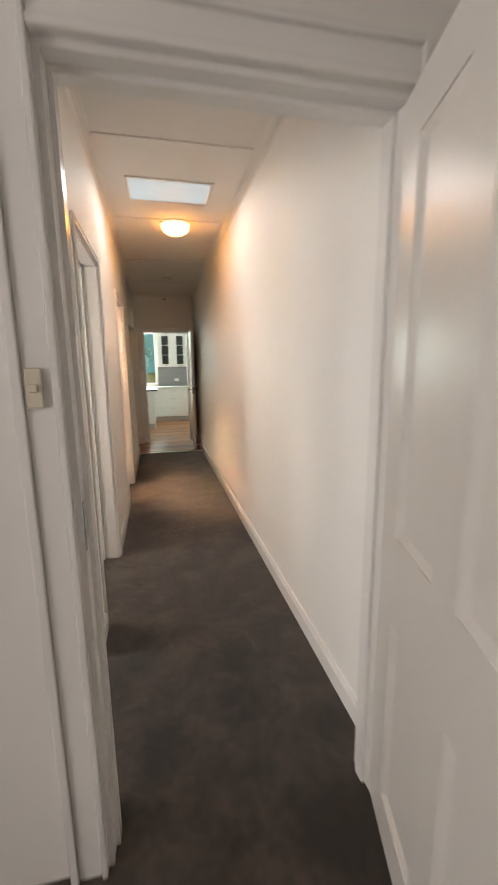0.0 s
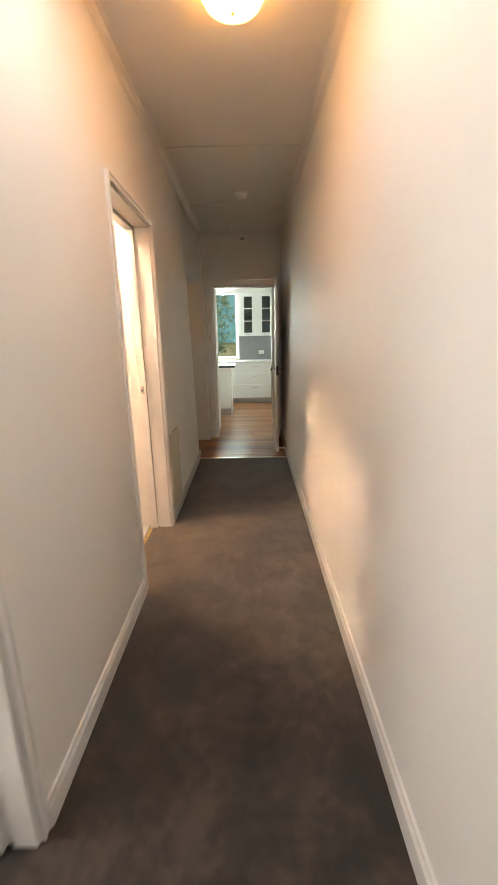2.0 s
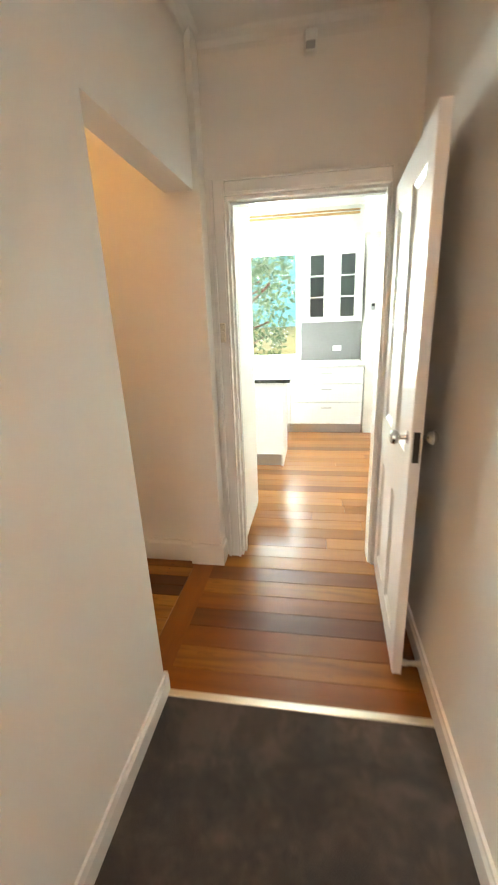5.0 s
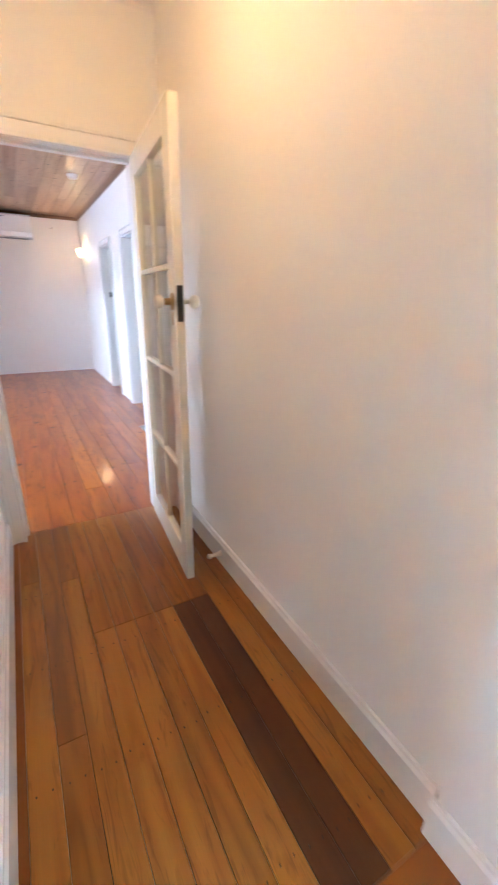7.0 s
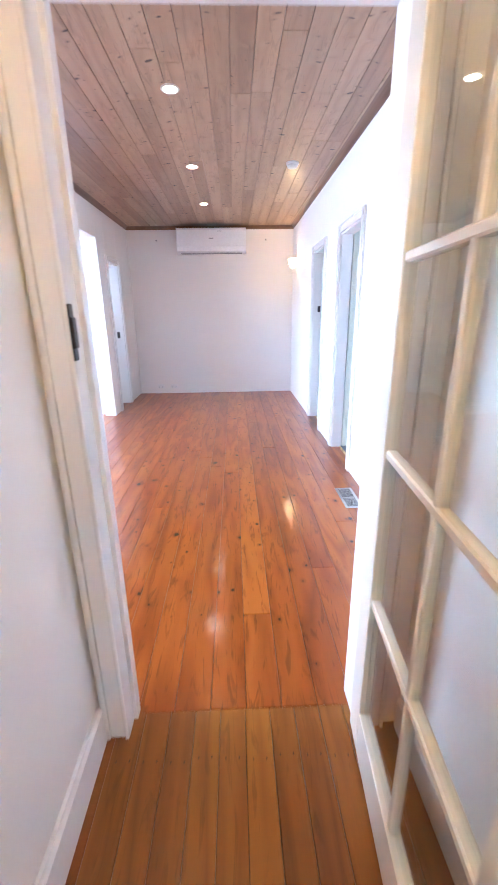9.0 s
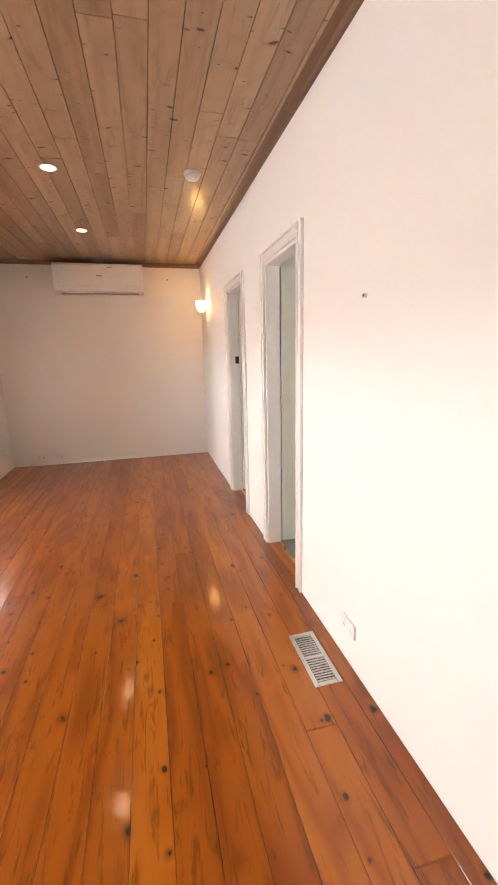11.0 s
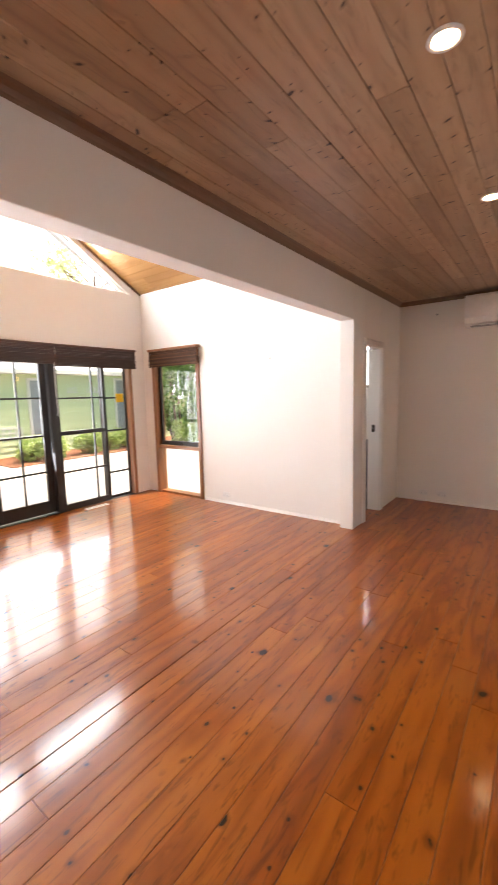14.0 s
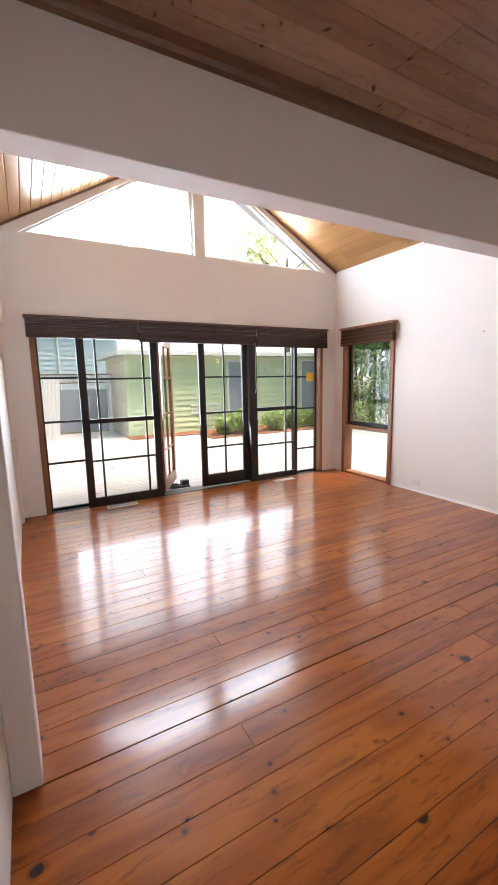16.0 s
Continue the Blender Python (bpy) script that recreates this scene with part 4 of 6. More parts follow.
leaf = glazed(d, "open_leaf", 0.0, 0.72, 0.02, 2.0, -0.02, 0.02, 0.085, 0.16, 0.08, (0.56, 1.03, 1.51), (0.36,), TIMBERFRAME, 0.022, "stained timber leaf with eight panes, swung open over the deck")
leaf.matrix_basis = pose(-4.265, 1.60, 0, 0, 0, -120)
bm = lathe(bmesh.new(), [(0, 0), (0.02, 0), (0.02, 0.004), (0.008, 0.008), (0.008, 0.04), (0.022, 0.046), (0.026, 0.058), (0.02, 0.07), (0, 0.072)], pose(0.675, 0.02, 1.0, -90))
k = part("door_knob", bm, BRASS, leaf, "round brass knob", smooth=True)
solid("sticker", boxes((-6.70, 1.6165, 1.42, -6.57, 1.6175, 1.55)), YELLOW, "small square yellow sticker on a glass pane", "sticker")

# flip stay holding the open leaf
s = thing("door_stay", pose(-4.66, 1.02, -0.11), "black metal door stay resting on the deck", "door stay")
part("foot", boxes((-0.16, -0.05, 0, 0.14, 0.05, 0.035), bevel=0.008), BLACKM, s)
part("block", boxes((-0.15, -0.04, 0.035, -0.03, 0.04, 0.11), bevel=0.010), BLACKM, s)
part("hook", boxes((0.02, -0.025, 0.035, 0.13, 0.005, 0.07), (0.09, -0.025, 0.06, 0.15, 0.005, 0.12), bevel=0.006), BLACKM, s)
bm = tube(bmesh.new(), (-0.06, 0.02, 0.06), (0.26, 0.08, 0.02), 0.012)
part("arm", bm, BLACKM, s, smooth=True)

for name, pts in (("window_1", [(-2.86, EAVE), (-4.785, EAVE), (-4.785, gable_z(-4.785) - 0.045)]), ("window_2", [(-4.913, EAVE), (-6.86, EAVE), (-4.913, gable_z(-4.913) - 0.045)])):
    win = thing(name, pose(0, 0, 0), "triangular clerestory window in a white frame", "window", kind="structure")
    bm = bmesh.new()
    c = Vector((sum(p[0] for p in pts) / 3, sum(p[1] for p in pts) / 3))
    n = len(pts)
    inner = [tuple(Vector(p) + (c - Vector(p)) * 0.055) for p in pts]
    for i in range(n):
        j = (i + 1) % n
        prism(bm, [pts[i], pts[j], inner[j], inner[i]], 1, 1.60, 1.66)
    part("window_frame", bm, TRIM, win)
    bm = bmesh.new()
    prism(bm, inner, 1, 1.628, 1.632)
    part("pane", bm, GLASS, win, "clear glass pane").visible_shadow = False

win = thing("window_3", pose(0, 0, 0), "tall stained timber window with a dark awning sash above a fixed pane", "window", kind="structure")
for y0, y1 in ((1.905, 1.965), (2.815, 2.875)):
    part("window_frame", boxes((-7.20, y0, 0, -7.035, y1, 2.16), bevel=0.003), TIMBERFRAME, win, "stained timber upright")
part("window_frame", boxes((-7.20, 1.965, 2.10, -7.035, 2.815, 2.16), bevel=0.003), TIMBERFRAME, win)
part("window_sill", boxes((-7.20, 1.965, 0, -7.06, 2.815, 0.03), bevel=0.003), TIMBERFRAME, win)
part("transom", boxes((-7.19, 1.965, 0.70, -7.05, 2.815, 0.745), bevel=0.003), TIMBERFRAME, win)
sash = new("sash")
sash.parent = win
sash["label"] = "dark awning sash"
for a in ((-7.15, 1.965, 0.75, -7.11, 2.01, 2.10), (-7.15, 2.77, 0.75, -7.11, 2.815, 2.10), (-7.15, 2.01, 0.75, -7.11, 2.77, 0.81), (-7.15, 2.01, 2.05, -7.11, 2.77, 2.10)):
    part("sash_rail", boxes(a, bevel=0.003), DARKFRAME, sash)
part("catch", boxes((-7.11, 2.36, 0.755, -7.085, 2.42, 0.79), bevel=0.004), BLACKM, sash, "black window catch")
part("pane", boxes((-7.132, 2.01, 0.81, -7.128, 2.77, 2.05)), GLASS, sash, "clear glass pane").visible_shadow = False
part("pane", boxes((-7.132, 1.965, 0.03, -7.128, 2.815, 0.70)), GLASS, win, "clear glass pane").visible_shadow = False


def bamboo_blind(m, width, drop, material, label, head):
    """A raised slatted blind: head board, valance slats and the gathered stack below, local x along its width."""
    b = thing("bamboo_blind", m, label, "blind", "raised blinds of the gabled room")
    part("head_board", boxes((-0.012, 0, -0.03, width + 0.012, 0.095, 0.0), bevel=0.003), head, b, "stained timber head board")
    z, k, rr = -0.032, 0, random.Random(int(width * 100))
    while z > -drop:
        hgt = 0.015
        off = rr.uniform(-0.005, 0.005) + (0.012 if z < -drop * 0.55 else 0.0) * (k % 3) / 2
        part("slat", boxes((0, 0.070 + off, z - hgt, width, 0.078 + off, z)), material, b)
        z -= hgt + 0.0015
        k += 1
    for j in range(3):
        part("slat_stack", boxes((0.004, 0.012 + j * 0.018, -drop - 0.004, width - 0.004, 0.026 + j * 0.018, -drop + 0.10), bevel=0.003), material, b)
    return b


for x0, x1, drop in ((-4.0, -2.835, 0.222), (-5.60, -4.015, 0.245), (-6.835, -5.615, 0.27)):
    bamboo_blind(pose(x0, 1.702, 2.185), x1 - x0, drop, BLINDWOOD, "dark brown bamboo slat blind drawn up under its head board", HEADDARK)
bamboo_blind(pose(-7.058, 2.90, 2.185, 0, 0, -90), 0.98, 0.25, BLINDLIGHT, "brown bamboo slat blind drawn up above a narrow window", TIMBERFRAME)
c = bpy.data.curves.new("blind_cord", "CURVE")
c.dimensions, c.bevel_depth = "3D", 0.0035
sp = c.splines.new("POLY")
sp.points.add(3)
for p, co in zip(sp.points, ((-5.57, 1.80, 1.95), (-5.565, 1.805, 1.6), (-5.575, 1.80, 1.35), (-5.56, 1.80, 1.28))):
    p.co = (*co, 1)
c.materials.append(WHITEPL)
cord = tagged(new("blind_cord", c), "thin white blind cord hanging by the doors", "cord")


# ---- fittings ----
def outlet(x, y, z, m_rot, group="wall outlets"):
    o = thing("wall_outlet", pose(x, y, z, 0, 0, m_rot), "white plastic double wall outlet near the floor", "outlet", group)
    part("plate", boxes((-0.057, -0.012, -0.035, 0.057, 0, 0.035), bevel=0.003), WHITEPL, o)
    for s in (-1, 1):
        part("rocker", boxes((s * 0.03 - 0.007, -0.016, 0.008, s * 0.03 + 0.007, -0.012, 0.026), bevel=0.001), WHITEPL, o)
        part("socket_slots", boxes((s * 0.03 - 0.008, -0.0126, -0.014, s * 0.03 - 0.004, -0.0118, -0.002), (s * 0.03 + 0.004, -0.0126, -0.014, s * 0.03 + 0.008, -0.0118, -0.002), (s * 0.03 - 0.002, -0.0126, -0.026, s * 0.03 + 0.002, -0.0118, -0.016)), GREYPL, o)
    return o


outlet(-7.06, 3.29, 0.125, 90)
outlet(-4.13, 7.79, 0.19, 0)
outlet(-8.54, 5.51, 0.12, 90)
outlet(-8.54, 5.74, 0.12, 90)

sw = thing("light_switch", pose(-0.215, 0.757, 1.328), "narrow ivory architrave light switch with one rocker", "light switch")
part("plate", boxes((-0.017, -0.008, -0.042, 0.017, 0, 0.042), bevel=0.003), IVORY, sw)
part("rocker", boxes((-0.009, -0.013, -0.009, 0.009, -0.008, 0.009), bevel=0.002), IVORY, sw)
sw = thing("light_switch", pose(-0.21, 7.399, 1.36), "narrow ivory architrave light switch with three rockers", "light switch")
part("plate", boxes((-0.014, -0.007, -0.05, 0.014, 0, 0.05), bevel=0.003), IVORY, sw)
for k in (-1, 0, 1):
    part("rocker", boxes((-0.008, -0.012, k * 0.028 - 0.008, 0.008, -0.007, k * 0.028 + 0.008), bevel=0.002), IVORY, sw)
sw = thing("light_switch", pose(-0.62, 4.699, 1.30), "white light switch plate with four rockers in a column", "light switch")
part("plate", boxes((-0.02, -0.008, -0.075, 0.02, 0, 0.075), bevel=0.003), WHITEPL, sw)
for k in range(4):
    part("rocker", boxes((-0.01, -0.013, k * 0.034 - 0.06, 0.01, -0.008, k * 0.034 - 0.042), bevel=0.002), WHITEPL, sw)


def oyster(x, y, z, label, bowl=OYSTER):
    o = thing("ceiling_light", pose(x, y, z), label, "ceiling light", "oyster ceiling lights")
    part("base", lathe(bmesh.new(), [(0, 0), (0.135, 0), (0.135, -0.012), (0.125, -0.018), (0, -0.018)]), WHITEPL, o, smooth=True)
    part("shade", lathe(bmesh.new(), [(0.125, -0.018), (0.122, -0.04), (0.105, -0.068), (0.07, -0.088), (0.03, -0.096), (0, -0.098)], steps=28), bowl, o, "glowing frosted glass bowl", smooth=True)
    part("finial", lathe(bmesh.new(), [(0, -0.110), (0.006, -0.106), (0.008, -0.100), (0.004, -0.096), (0, -0.094)], steps=12), BRASS, o, smooth=True)
    return o


oyster(0.27, 3.78, H, "lit frosted glass oyster light with a warm glow")
oyster(-1.35, 6.86, H, "lit frosted glass oyster light with a soft warm glow", PASSAGEGLOW)


def smoke_alarm(x, y, z):
    o = thing("smoke_alarm", pose(x, y, z), "round white plastic smoke alarm", "smoke alarm", "smoke alarms")
    part("base", lathe(bmesh.new(), [(0, 0), (0.058, 0), (0.058, -0.014), (0.052, -0.018), (0, -0.018)]), WHITEPL, o, smooth=True)
    part("cover", lathe(bmesh.new(), [(0.050, -0.018), (0.050, -0.030), (0.040, -0.042), (0.02, -0.048), (0, -0.048)]), WHITEPL, o, smooth=True)
    return o


smoke_alarm(0.255, 6.05, H)
smoke_alarm(-5.72, 7.38, H)
b = thing("door_chime", pose(0.24, 7.42, 2.555), "small white plastic box high on the wall", "sensor")
part("case", boxes((-0.03, -0.03, -0.045, 0.03, 0, 0.045), bevel=0.008), WHITEPL, b)
part("lens", boxes((-0.02, -0.034, -0.03, 0.02, -0.03, 0.0), bevel=0.003), GREYPL, b)

for x, y in ((-3.08, 6.46), (-4.447, 6.46), (-5.815, 6.46), (-7.17, 6.475)):
    o = thing("downlight", pose(x, y, H), "round recessed white downlight, switched on", "downlight", "living room downlights")
    part("rim", lathe(bmesh.new(), [(0.040, 0.004), (0.055, 0.002), (0.057, -0.003), (0.052, -0.007), (0.042, -0.006), (0.038, 0.0)], steps=28), WHITEPL, o, smooth=True)
    part("lens", lathe(bmesh.new(), [(0, -0.002), (0.041, -0.003)], steps=28), DOWNGLOW, o, "glowing lens")

s = thing("wall_sconce", pose(-7.90, 7.79, 2.02), "lit frosted glass wall sconce with a warm glow", "wall light")
part("back_plate", boxes((-0.05, -0.015, -0.05, 0.05, 0, 0.05), bevel=0.004), WHITEPL, s)
bm = bmesh.new()
lathe(bm, [(0, -0.07), (0.028, -0.066), (0.050, -0.035), (0.064, 0.012), (0.069, 0.055), (0.064, 0.055), (0.052, 0.0), (0, -0.02)], Matrix.Translation((0, -0.085, 0)), 22)
part("shade", bm, SCONCEGLOW, s, "glowing frosted glass bowl", smooth=True)
part("arm", tube(bmesh.new(), (0, -0.01, -0.03), (0, -0.085, -0.067), 0.008), WHITEPL, s)

ac = thing("air_conditioner", pose(-8.54, 6.495, 2.215), "white split system air conditioner mounted high on the wall", "air conditioner")
bm = bmesh.new()
prism(bm, [(0, 0.01), (0.10, 0.0), (0.19, 0.035), (0.225, 0.10), (0.23, 0.30), (0.20, 0.355), (0, 0.36)], 1, -0.535, 0.535)
bmesh.ops.transform(bm, matrix=Matrix.Identity(4), verts=bm.verts)
part("body", bm, ACWHITE, ac)
part("front_panel", boxes((0.2305, -0.525, 0.09, 0.236, 0.525, 0.325), bevel=0.002), ACWHITE, ac)
part("louvre", boxes((0.12, -0.46, 0.004, 0.20, 0.46, 0.012), bevel=0.003), ACWHITE, ac)
part("outlet_slot", boxes((0.100, -0.47, -0.003, 0.205, 0.47, 0.004)), GREYPL, ac, "grey air outlet slot")
part("display", boxes((0.236, -0.035, 0.20, 0.2375, 0.035, 0.212)), GREYPL, ac)
part("badge", boxes((0.236, 0.10, 0.300, 0.2372, 0.16, 0.308)), GREYPL, ac)
for yy in (5.62, 7.35):
    solid("wall_hook", lathe(bmesh.new(), [(0, 0), (0.012, 0), (0.012, 0.006), (0, 0.008)], pose(-8.54, yy, 2.43, 0, 90, 0)), GREYPL, "small grey wall fixing", "fixing", "fixings beside the air conditioner")
solid("picture_hook", lathe(bmesh.new(), [(0, 0), (0.009, 0), (0.007, 0.012), (0, 0.014)], pose(-7.06, 4.05, 1.92, 0, 90, 0)), CHROME, "small metal picture hook in the wall", "hook")
solid("picture_hook", lathe(bmesh.new(), [(0, 0), (0.009, 0), (0.007, 0.012), (0, 0.014)], pose(-4.09, 7.79, 1.616, 90, 0, 0)), CHROME, "small metal picture hook in the wall", "hook")


def floor_register(x0, y0, x1, y1, material, along_x, group="floor registers"):
    o = thing("floor_register", pose((x0 + x1) / 2, (y0 + y1) / 2, 0), "flush metal heating register set in the floorboards", "floor vent", group)
    hx, hy = (x1 - x0) / 2, (y1 - y0) / 2
    b = 0.022
    part("frame", boxes((-hx, -hy, 0.0, hx, -hy + b, 0.005), (-hx, hy - b, 0.0, hx, hy, 0.005), (-hx, -hy + b, 0.0, -hx + b, hy - b, 0.005), (hx - b, -hy + b, 0.0, hx, hy - b, 0.005), bevel=0.0015), material, o)
    part("well", boxes((-hx + b, -hy + b, 0.0006, hx - b, hy - b, 0.0012)), BLACKM, o)
    if along_x:
        n = int((2 * hx - 2 * b) / 0.0145)
        for k in range(n):
            xx = -hx + b + (k + 0.5) * (2 * hx - 2 * b) / n
            part("fin", boxes((xx - 0.0035, -hy + b, 0.0012, xx + 0.0035, hy - b, 0.0042)), material, o)
        part("divider", boxes((-0.008, -hy + b, 0.0012, 0.008, hy - b, 0.0046)), material, o)
    return o


floor_register(-4.37, 7.58, -4.03, 7.712, CHROME, True)
floor_register(-3.86, 1.76, -3.50, 1.87, WHITEPL, True)
floor_register(-6.16, 1.80, -5.82, 1.90, WHITEPL, True)

v = thing("return_air_grille", pose(-0.30, 4.95, 0.37), "beige louvred return air grille low on the hall wall", "air grille")
part("frame", boxes((0, -0.165, -0.30, 0.012, -0.14, 0.30), (0, 0.14, -0.30, 0.012, 0.165, 0.30), (0, -0.14, -0.30, 0.012, 0.14, -0.275), (0, -0.14, 0.275, 0.012, 0.14, 0.30), bevel=0.002), GRILLE, v)
part("backing", boxes((0.0005, -0.14, -0.275, 0.002, 0.14, 0.275)), GRILLE, v)
for k in range(24):
    z = -0.268 + k * 0.0228
    bm = bmesh.new()
    prism(bm, [(0.002, z + 0.010), (0.010, z), (0.0115, z + 0.003), (0.0035, z + 0.014)], 1, -0.14, 0.14)
    part("slat", bm, GRILLE, v)


def doorstop(x, y, z, rot):
    o = thing("doorstop", pose(x, y, z, 0, 0, rot), "white doorstop with a rubber tip on the baseboard", "doorstop", "doorstops")
    part("shaft", lathe(bmesh.new(), [(0, 0), (0.016, 0), (0.012, 0.008), (0.009, 0.05), (0.011, 0.056), (0, 0.056)], pose(0, 0, 0, 90)), IVORY, o, smooth=True)
    part("tip", lathe(bmesh.new(), [(0.013, 0.056), (0.013, 0.072), (0.009, 0.076), (0, 0.076)], pose(0, 0, 0, 90)), IVORY, o, smooth=True)


doorstop(-1.75, 7.322, 0.065, 0)
doorstop(0.712, 6.62, 0.055, -90)

# skylight
sk = thing("skylight", pose(0, 0, 0), "small rectangular ceiling skylight in a thin white frame", "skylight", kind="structure")
x0, x1, y0, y1 = -0.085, 0.48, 2.925, 3.275
part("frame", boxes((x0 - 0.022, y0 - 0.022, H - 0.010, x1 + 0.022, y0, H + 0.02), (x0 - 0.022, y1, H - 0.010, x1 + 0.022, y1 + 0.022, H + 0.02), (x0 - 0.022, y0, H - 0.010, x0, y1, H + 0.02), (x1, y0, H - 0.010, x1 + 0.022, y1, H + 0.02), bevel=0.002), TRIM, sk)
part("shaft", boxes((x0 - 0.02, y0 - 0.02, H + 0.1, x0, y1 + 0.02, H + 0.3), (x1, y0 - 0.02, H + 0.1, x1 + 0.02, y1 + 0.02, H + 0.3), (x0, y0 - 0.02, H + 0.1, x1, y0, H + 0.3), (x0, y1, H + 0.1, x1, y1 + 0.02, H + 0.3), (x0, y0, H + 0.28, x1, y1, H + 0.3)), WHITEPL, sk)

# added panel that glows instead of daylight; the shaft above is closed
part("diffuser", boxes((x0, y0, H - 0.006, x1, y1, H)), SKYLIGHTGLOW, sk, "pale blue panel glowing in place of daylight")

# linen room shelves
sh = thing("shelf_unit", pose(-1.10, 2.86, 0), "white painted built-in open shelf unit, empty, on a white plinth", "shelves")
W, D = 0.60, 0.58
part("side", boxes((0, 0, 0, 0.05, D, 1.95)), CABINET, sh)
part("side", boxes((W, 0, 0, W + 0.04, D, 1.95)), CABINET, sh)
part("side", boxes((0.30, 0, 0, 0.34, D, 1.95)), CABINET, sh)
part("back", boxes((0.05, D - 0.015, 0.0, W, D, 1.95)), CABINET, sh)
part("plinth", boxes((0.05, 0.004, 0, W, 0.02, 0.09)), CABINET, sh)
for z in (0.09, 0.555, 0.965, 1.39, 1.91):
    part("shelf", boxes((0.34, 0, z, W, D - 0.015, z + 0.04), bevel=0.003), CABINET, sh)
    part("shelf", boxes((0.05, 0, z, 0.30, D - 0.015, z + 0.04), bevel=0.003), CABINET, sh)
part("header", boxes((0, 0.0, 1.95, W + 0.04, 0.03, H)), CABINET, sh)

# bathroom ceiling light
o = thing("bathroom_light", pose(-1.08, 4.42, H), "lit round bathroom ceiling light", "ceiling light")
part("base", lathe(bmesh.new(), [(0, 0), (0.13, 0), (0.13, -0.02), (0, -0.02)]), WHITEPL, o)
part("diffuser", lathe(bmesh.new(), [(0.12, -0.02), (0.12, -0.045), (0.095, -0.062), (0, -0.068)], steps=24), BATHGLOW, o, "glowing diffuser", smooth=True)

# laundry glimpse
SLATE = plain("dark_blue_grey_paint", (0.05, 0.058, 0.072), 0.35)
win = thing("window_4", pose(0, 0, 0), "small white framed laundry window", "window", kind="structure")
part("window_frame", boxes((-8.64, 4.362, 1.502, -8.53, 4.40, 2.088), (-8.64, 4.82, 1.502, -8.53, 4.858, 2.088), (-8.64, 4.40, 1.502, -8.53, 4.82, 1.54), (-8.64, 4.40, 2.05, -8.53, 4.82, 2.088)), TRIM, win)
part("pane", boxes((-8.59, 4.40, 1.54, -8.586, 4.82, 2.05)), GLASS, win).visible_shadow = False
t = thing("laundry_tub", pose(-8.04, 4.66, 0), "dark blue grey laundry cabinet against the wall", "laundry tub")
part("cabinet", boxes((-0.48, -0.32, 0.08, 0.02, 0.30, 0.76), bevel=0.004), SLATE, t)
part("basin", boxes((-0.49, -0.33, 0.76, 0.03, 0.31, 0.80), bevel=0.006), SLATE, t)
part("plinth", boxes((-0.47, -0.30, 0, 0.0, 0.28, 0.08)), BLACKM, t)

# ---- kitchen ----
def handle(parent, x, y, z, w=0.13):
    bm = boxes((x - w / 2, y - 0.026, z - 0.005, x + w / 2, y - 0.016, z + 0.005), (x - w / 2 + 0.01, y - 0.018, z - 0.004, x - w / 2 + 0.018, y, z + 0.004), (x + w / 2 - 0.018, y - 0.018, z - 0.004, x + w / 2 - 0.01, y, z + 0.004))
    part("handle", bm, STEEL, parent, "slim steel bar handle")


cb = thing("drawer_cabinet", pose(-0.03, 10.33, 0), "white three-drawer kitchen cabinet with bar handles", "cabinet")
part("body", boxes((0, 0.02, 0.12, 0.89, 0.60, 0.84)), CABINET, cb)
part("kickboard", boxes((0.0, 0.05, 0.0, 0.89, 0.066, 0.12)), STEEL, cb, "brushed steel kickboard")
for za, zb in ((0.125, 0.40), (0.404, 0.635), (0.639, 0.838)):
    dr = part("drawer_front", boxes((0.003, 0, za, 0.887, 0.019, zb), bevel=0.002), CABINET, cb)
    handle(dr, 0.445, 0.0, zb - 0.065)
cb = thing("base_cabinet", pose(-1.85, 10.33, 0), "white kitchen base cabinet below the window", "cabinet")
part("body", boxes((0, 0.02, 0.12, 1.815, 0.62, 0.84)), CABINET, cb)
part("kickboard", boxes((0.0, 0.05, 0.0, 1.815, 0.066, 0.12)), STEEL, cb, "brushed steel kickboard")
for k in range(3):
    dd = part("cabinet_door", boxes((0.003 + k * 0.604, 0, 0.125, 0.604 + k * 0.604, 0.019, 0.838), bevel=0.002), CABINET, cb)
    handle(dd, 0.30 + k * 0.604, 0.0, 0.77)
solid("kitchen_worktop", boxes((-1.86, 10.30, 0.84, 0.873, 10.95, 0.875), bevel=0.004), STONE, "white stone kitchen worktop", "worktop")
cb = thing("wall_cabinet", pose(0.10, 10.62, 1.375), "white wall cabinet with two glazed three-pane doors", "wall cabinet")
part("carcass", boxes((0, 0.02, 0, 0.018, 0.33, 0.85), (0.722, 0.02, 0, 0.74, 0.33, 0.85), (0.018, 0.02, 0, 0.722, 0.33, 0.018), (0.018, 0.02, 0.832, 0.722, 0.33, 0.85), (0.018, 0.31, 0.018, 0.722, 0.33, 0.832)), CABINET, cb)
for z in (0.29, 0.55):
    part("shelf", boxes((0.018, 0.05, z, 0.722, 0.31, z + 0.016)), CABINET, cb)
